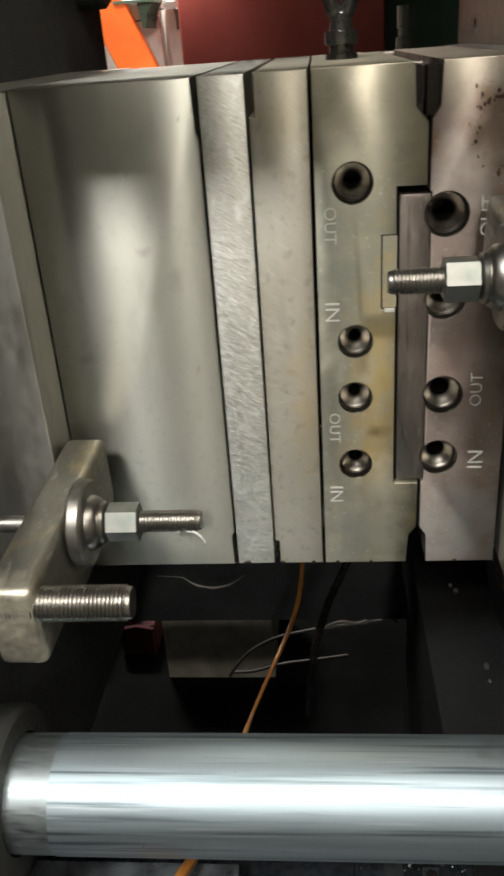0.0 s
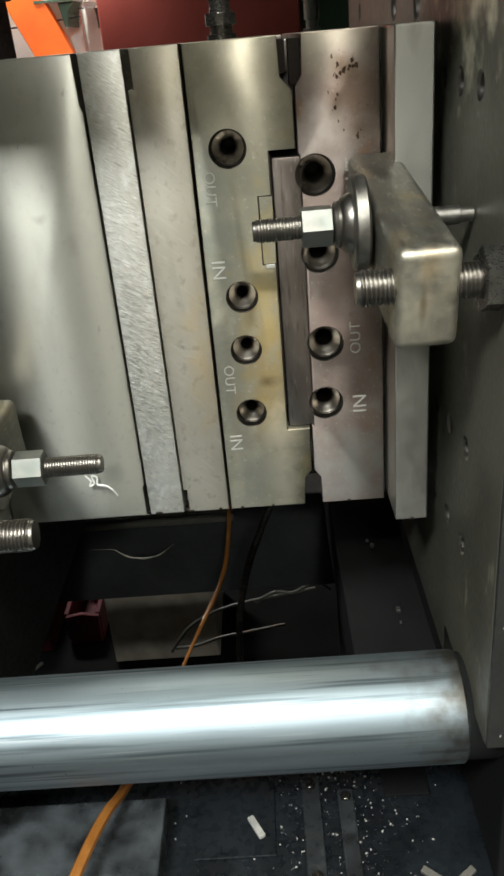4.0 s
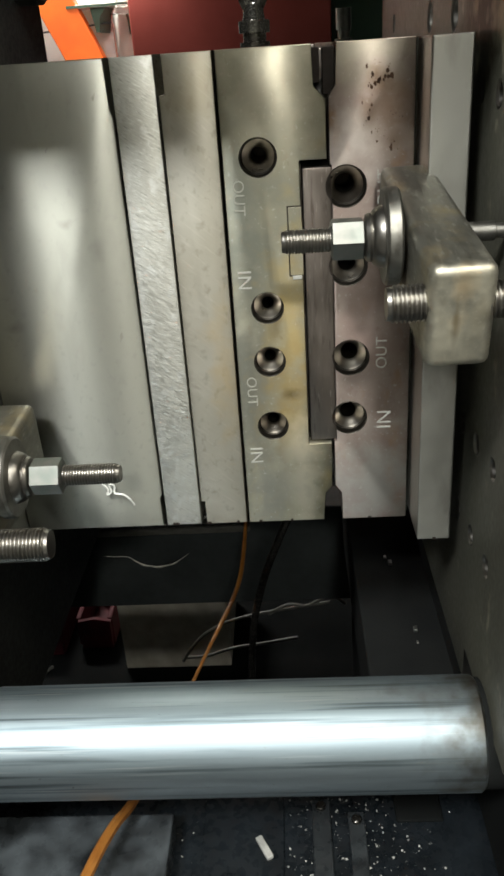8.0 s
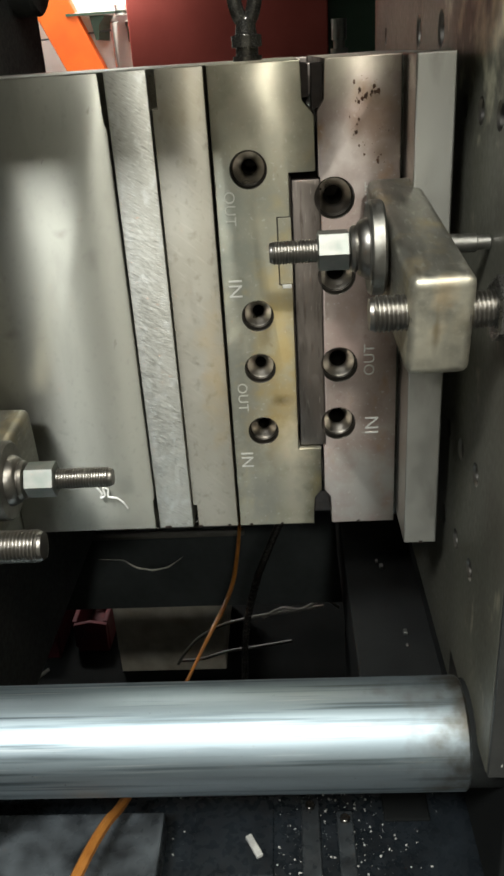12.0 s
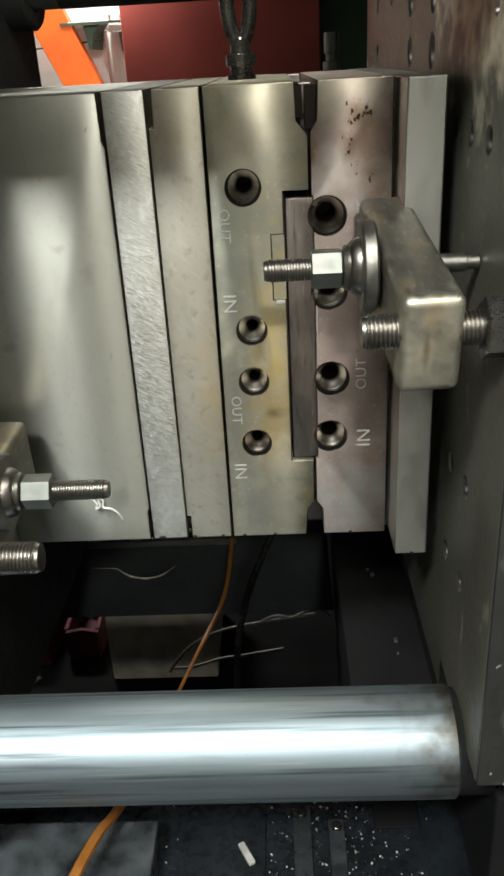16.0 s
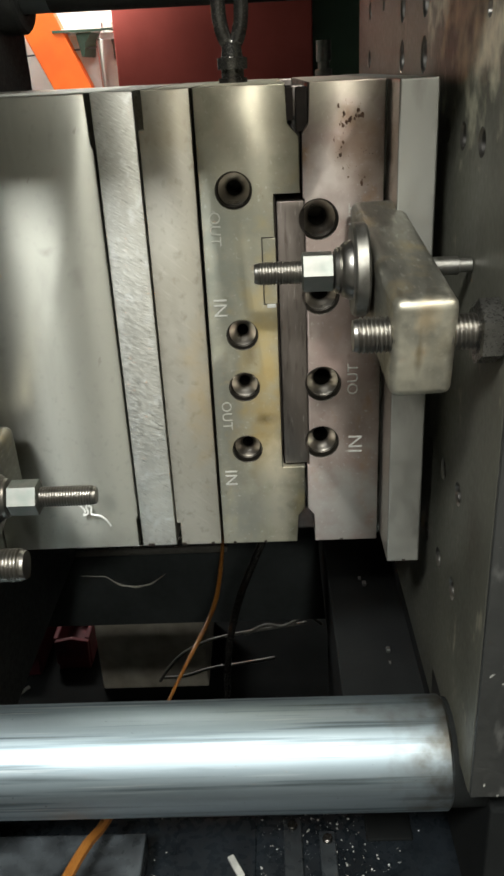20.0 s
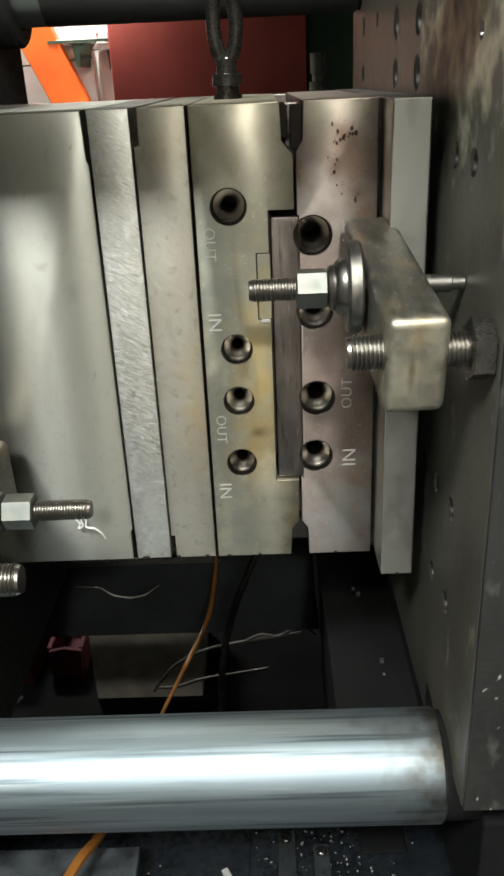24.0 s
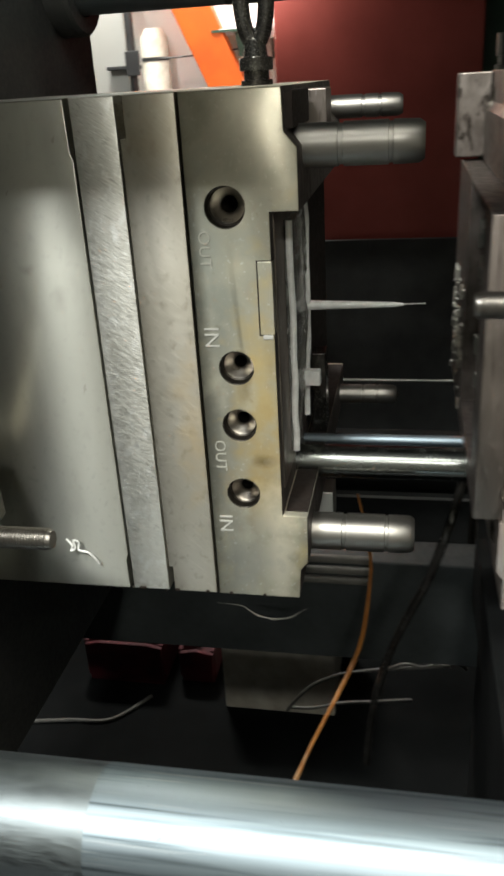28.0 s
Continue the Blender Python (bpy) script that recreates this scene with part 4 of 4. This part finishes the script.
def oily_shavings():
    """A fringe of short curled shavings that oil holds to the lower edge of the block."""
    rnd = random.Random(21)
    curls = []
    for i in range(70):
        x0, y0, w = rnd.uniform(-0.165, -0.045), rnd.uniform(0.004, 0.030), rnd.uniform(0.002, 0.006)
        drop = rnd.uniform(0.0015, 0.0055)
        curls.append(tube([(x0, y0, 0.0008), (x0 + w * 0.4, y0 - 0.001, -drop), (x0 + w, y0 + rnd.uniform(-0.002, 0.002), -drop * rnd.uniform(0.2, 0.9)), (x0 + w * 1.5, y0, 0.0006)], rnd.uniform(0.0003, 0.0007), 5))
    return tagged(link_mesh("oily_shavings", joined(curls), OIL_STEEL, True), "fringe of oily black shavings under the mould", "scrap", "", "stuff")


SHAVINGS = oily_shavings()
FLASH = scrap("plastic_string", "thin curled plastic string hanging on the mould block", [(-0.131, -0.004, 0.0500), (-0.126, -0.005, 0.0440), (-0.1275, -0.006, 0.0395), (-0.123, -0.006, 0.0420), (-0.1245, -0.005, 0.0490), (-0.120, -0.004, 0.0470), (-0.1205, -0.005, 0.0405), (-0.1165, -0.006, 0.0395),
                                                                                       (-0.112, -0.006, 0.0385), (-0.107, -0.005, 0.0330), (-0.104, -0.003, 0.0255)], 0.0010, WHITE_PLASTIC)
scrap("orange_cable", "orange sheathed cable hanging down behind the tie bar", [(-0.051, 0.400, -0.113), (-0.039, 0.390, -0.164), (-0.0325, 0.385, -0.205), (-0.0333, 0.380, -0.2448), (-0.0364, 0.330, -0.2661), (-0.0418, 0.300, -0.2840), (-0.0520, 0.260, -0.2926),
                                                                             (-0.0639, 0.210, -0.2907), (-0.0794, 0.165, -0.2990), (-0.0928, 0.120, -0.3040), (-0.108, 0.020, -0.286), (-0.124, -0.100, -0.248), (-0.135, -0.140, -0.235), (-0.146, -0.180, -0.232), (-0.158, -0.23, -0.240), (-0.170, -0.30, -0.284)], 0.0026, CABLE, "cable", None,
      (0.0016, 0.0018, 0.0022, 0.0028, 0.0032, 0.0034, 0.0033, 0.0030, 0.0024, 0.0022, 0.0042, 0.0050, 0.0052, 0.0054, 0.0056, 0.0056))
scrap("black_hose", "black rubber hose hanging behind the mould", [(0.075, 0.225, 0.02), (0.058, 0.205, -0.045), (0.040, 0.20, -0.105), (0.022, 0.20, -0.150), (-0.002, 0.20, -0.215), (-0.02, 0.21, -0.30), (-0.03, 0.23, -0.42)], 0.0050, OIL_STEEL, "hose")
scrap("silver_wire", "thin bent grey wire lying under the mould", [(-0.245, 0.345, -0.265), (-0.225, 0.345, -0.2665), (-0.208, 0.345, -0.268), (-0.198, 0.345, -0.276), (-0.187, 0.345, -0.283), (-0.176, 0.345, -0.2855), (-0.165, 0.345, -0.2875), (-0.152, 0.345, -0.2855),
                                                                   (-0.141, 0.345, -0.2825), (-0.130, 0.345, -0.275), (-0.118, 0.345, -0.266)], 0.0009, STAMP_DULL, "wire", None,
      (0.0002, 0.0003, 0.0005, 0.0010, 0.0018, 0.0012, 0.0020, 0.0013, 0.0014, 0.0006, 0.0003))
for pts in ([(-0.200, 0.62, -0.712), (-0.180, 0.62, -0.680), (-0.150, 0.62, -0.645), (-0.100, 0.62, -0.615), (-0.04, 0.62, -0.598), (0.03, 0.62, -0.586), (0.10, 0.62, -0.575)],
            [(-0.198, 0.63, -0.712), (-0.150, 0.62, -0.700), (-0.096, 0.62, -0.682), (-0.034, 0.62, -0.672), (0.035, 0.62, -0.660)],
            [(-0.02, 0.62, -0.60), (0.02, 0.62, -0.578), (0.056, 0.62, -0.582), (0.10, 0.62, -0.560), (0.13, 0.62, -0.580)]):
    scrap("grey_cable", "thin pale cable looped under the machine", pts, 0.0032, GREY_CABLE, "cable")


# ---------- chips on the bed ----------
def chips():
    bm = bmesh.new()
    rnd = random.Random(11)
    for i in range(620):
        x0, y0 = rnd.choice((rnd.gauss(0.082, 0.030), rnd.gauss(0.075, 0.055), rnd.uniform(-0.10, 0.16))), rnd.uniform(-0.20, -0.045)
        s = 0.0004 + 0.0016 * rnd.random() ** 4
        m = Matrix.Translation((x0, y0, -0.292 + s * 0.4)) @ Euler((rnd.uniform(0, 6), rnd.uniform(0, 6), rnd.uniform(0, 6))).to_matrix().to_4x4()
        vs = [bm.verts.new(m @ (Vector(p) * s * rnd.uniform(0.55, 1.1))) for p in ((1, 0, 0), (-1, 0, 0), (0, 1, 0), (0, -1, 0), (0, 0, 0.8), (0, 0, -0.8))]
        for f in ((0, 2, 4), (2, 1, 4), (1, 3, 4), (3, 0, 4), (2, 0, 5), (1, 2, 5), (3, 1, 5), (0, 3, 5)):
            bm.faces.new([vs[j] for j in f])
    return tagged(link_mesh("plastic_crumbs", bm, PLASTIC_CHIP), "scattered clear plastic crumbs on the oily bed", "scrap", "", "stuff")


chips()
tagged(link_mesh("plastic_pellet", box(-0.0035, 0.0035, -0.013, 0.013, -0.2918, -0.2862, 0.001), PLASTIC_CHIP), "white plastic offcut lying on the bed", "scrap").matrix_basis = pose(0.001, -0.124, 0, 0, 0, 28)
for x0, y0, s in ((0.185, 0.141, 0.0040), (0.1716, 0.282, 0.0042), (0.166, 0.296, 0.0030), (0.1835, 0.118, 0.0022)):
    tagged(link_mesh("metal_chip", box(x0 - s, x0 + s * 0.2, y0 - s, y0 + s, -0.2518, -0.2518 + s, 0.0004, 1), STEEL_NUT), "small bright metal chip on the bed", "scrap")


# ---------- below and behind the machine ----------
def carton(x0, x1, y0, y1, z1):
    t = thing("cardboard_box", "dusty cardboard box on the workshop floor", "box")
    part("side", box(x0, x1, y0, y1, -0.9339, z1, 0.003), CARD, t)
    part("flap", box(x0 + 0.002, x1 - 0.002, y0 + 0.004, y0 + 0.06, z1, z1 + 0.004, 0.001), CARD, t)
    part("tape", box((x0 + x1) / 2 - 0.02, (x0 + x1) / 2 + 0.02, y0 - 0.0012, y0, -0.93, z1 - 0.003, 0), CARD, t)


carton(-0.385, -0.130, 0.85, 1.10, -0.67)


def red_bin(x0, x1, y0, z1):
    t = thing("red_bin", "dirty red plastic parts bin on the floor", "bin", group="bins on the floor")
    part("base", box(x0 + 0.005, x1 - 0.005, y0 + 0.02, y0 + 0.23, -0.9339, -0.922, 0.004), RED_PLASTIC, t)
    part("front", prism([(x0 + 0.01, -0.922), (x1 - 0.005, -0.922), (x1 - 0.002, z1 - 0.008), (x1 - 0.04, z1), (x0 + 0.045, z1), (x0 + 0.007, z1 - 0.008)], y0 + 0.012, y0 + 0.022, 0.002), RED_PLASTIC, t)
    for x2 in (x0, x1 - 0.012):
        part("side", box(x2, x2 + 0.012, y0 + 0.023, y0 + 0.21, -0.922, z1 - 0.004, 0.003), RED_PLASTIC, t)
    part("back", box(x0 + 0.012, x1 - 0.012, y0 + 0.211, y0 + 0.222, -0.922, z1 + 0.02, 0.003), RED_PLASTIC, t)


red_bin(-0.515, -0.425, 0.905, -0.835)
red_bin(-0.745, -0.545, 0.885, -0.812)
scrap("pale_rod", "pale thin rod lying on the floor", [(-0.86, 0.74, -0.9295), (-0.74, 0.76, -0.9295), (-0.64, 0.775, -0.9295), (-0.57, 0.86, -0.9295)], 0.0044, GREY_CABLE, "rod")

BACK = 2.0


def rear_bay():
    panel = thing("red_cabinet", "red painted sheet-metal cabinet behind the machine", "cabinet")
    part("panel", box(-0.385, 0.205, BACK, BACK + 0.5, -0.94, 1.3, 0.004), RED_PAINT, panel)
    part("edge", box(0.206, 0.62, BACK + 0.03, BACK + 0.4, -0.94, 1.3, 0.002), GREEN_PAINT, panel, "wide green side panel")
    white = thing("white_cabinet", "white painted machine cabinet in the bright bay", "cabinet")
    part("body", box(-1.5, -0.389, BACK + 0.62, BACK + 1.1, -0.94, 1.4, 0.004), WHITE_PAINT, white)
    shelf = thing("wall_shelf", "white shelf on a dark green bracket", "shelf")
    part("board", box(-0.66, -0.46, BACK + 0.40, BACK + 0.619, 0.556, 0.566, 0.002), WHITE_PAINT, shelf)
    part("edge", box(-0.66, -0.46, BACK + 0.396, BACK + 0.40, 0.556, 0.564, 0.0), GREEN_PAINT, shelf, "dark green shelf edge")
    part("bracket", prism([(-0.585, 0.555), (-0.53, 0.555), (-0.555, 0.525), (-0.562, 0.48), (-0.572, 0.48)], BACK + 0.42, BACK + 0.619, 0), GREEN_PAINT, shelf, "dark green bracket")
    grey = thing("room_divider", "pale grey upright divider in the rear bay", "divider")
    part("sheet", box(-1.16, -0.992, BACK + 0.48, BACK + 0.51, -0.94, 1.2, 0.003), WALL_M, grey)
    part("crossbar", box(-1.06, -0.94, BACK + 0.44, BACK + 0.479, 0.462, 0.474, 0.002), BLACK_IRON, grey, "black crossbar")
    pole = thing("black_post", "thin black steel post in the rear bay", "post")
    part("tube", lathe([(0, 0.014), (1.9, 0.014)], "z", (-0.968, BACK + 0.46, -0.94), 16), BLACK_IRON, pole, smooth=True)
    part("foot", box(-0.985, -0.935, BACK + 0.43, BACK + 0.445, 0.44, 0.52, 0.002), BLACK_IRON, pole)
    tank = thing("filter_tank", "olive-grey cylindrical filter tank", "tank")
    part("shell", lathe([(0, 0.049), (1.5, 0.049), (1.53, 0.03)], "z", (-0.899, BACK + 0.52, -0.94), 36), CARD, tank, smooth=True)
    part("band", lathe([(0, 0.0500), (0.012, 0.0500)], "z", (-0.899, BACK + 0.52, 0.485), 36, cap=False), BLACK_IRON, tank, "dark strap round the tank", True)
    scrap("dark_rope", "thin dark rope stretched across the bay", [(-0.86, BACK + 0.44, 0.490), (-0.76, BACK + 0.44, 0.492), (-0.66, BACK + 0.44, 0.498), (-0.5, BACK + 0.44, 0.51)], 0.003, BLACK_IRON, "rope")
    post = thing("orange_post", "slanting orange painted steel post", "post")
    bm = box(-0.067, 0.067, 0, 0.06, -1.7, 1.2, 0.004)
    bmesh.ops.rotate(bm, verts=bm.verts, cent=(0, 0, 0), matrix=Matrix.Rotation(radians(-23), 3, "Y"))
    bmesh.ops.translate(bm, verts=bm.verts, vec=(-0.692, BACK + 0.4, 0.513))
    for v in bm.verts:
        v.co.z = max(v.co.z, -0.9399)
    part("beam", bm, ORANGE, post)
    jar = thing("glass_bottle", "clear glass bottle standing in the rear bay", "bottle")
    part("glass", lathe([(0, 0.036), (0.14, 0.040), (0.18, 0.042), (0.205, 0.020), (0.23, 0.020)], "z", (-0.468, BACK + 0.38, 0.35), 28), GLASS, jar, smooth=True)
    stand = thing("white_stand", "white steel stand in the rear bay", "stand")
    part("top", box(-0.60, -0.400, BACK + 0.30, BACK + 0.5, 0.32, 0.3499, 0.003), WHITE_PAINT, stand)
    part("column", box(-0.52, -0.44, BACK + 0.35, BACK + 0.45, -0.9399, 0.32, 0.003), WHITE_PAINT, stand)
    fit = thing("hose_fitting", "steel hose fitting behind the mould", "fitting")
    part("nipple", lathe([(0, 0.018), (0.03, 0.018), (0.031, 0.012), (0.045, 0.012), (0.046, 0.0155), (0.085, 0.0155)], "z", (0.182, 1.2, 0.375), 24), STEEL_NUT, fit, smooth=True)
    part("pipe", lathe([(0, 0.012), (1.315, 0.012)], "z", (0.182, 1.2, -0.94), 16), OIL_STEEL, fit, smooth=True)


rear_bay()


# ---------- what moves ----------
OPENING = [(0.0, 0.0), (13.0, 0.0), (26.5, 0.0), (26.7, 0.0), (27.0, -0.0132), (27.3, -0.0340), (27.5, -0.0585), (27.8, -0.1079), (28.0, -0.1475)]


def motions():
    for ob in (MOULD_MOVING, CLAMP_L, MOVING_PLATEN, MOULDING, FLASH, SHAVINGS):
        rest = ob.matrix_basis.copy()
        walk(ob, [(t, Matrix.Translation((d, 0, 0)) @ rest) for t, d in OPENING])


motions()
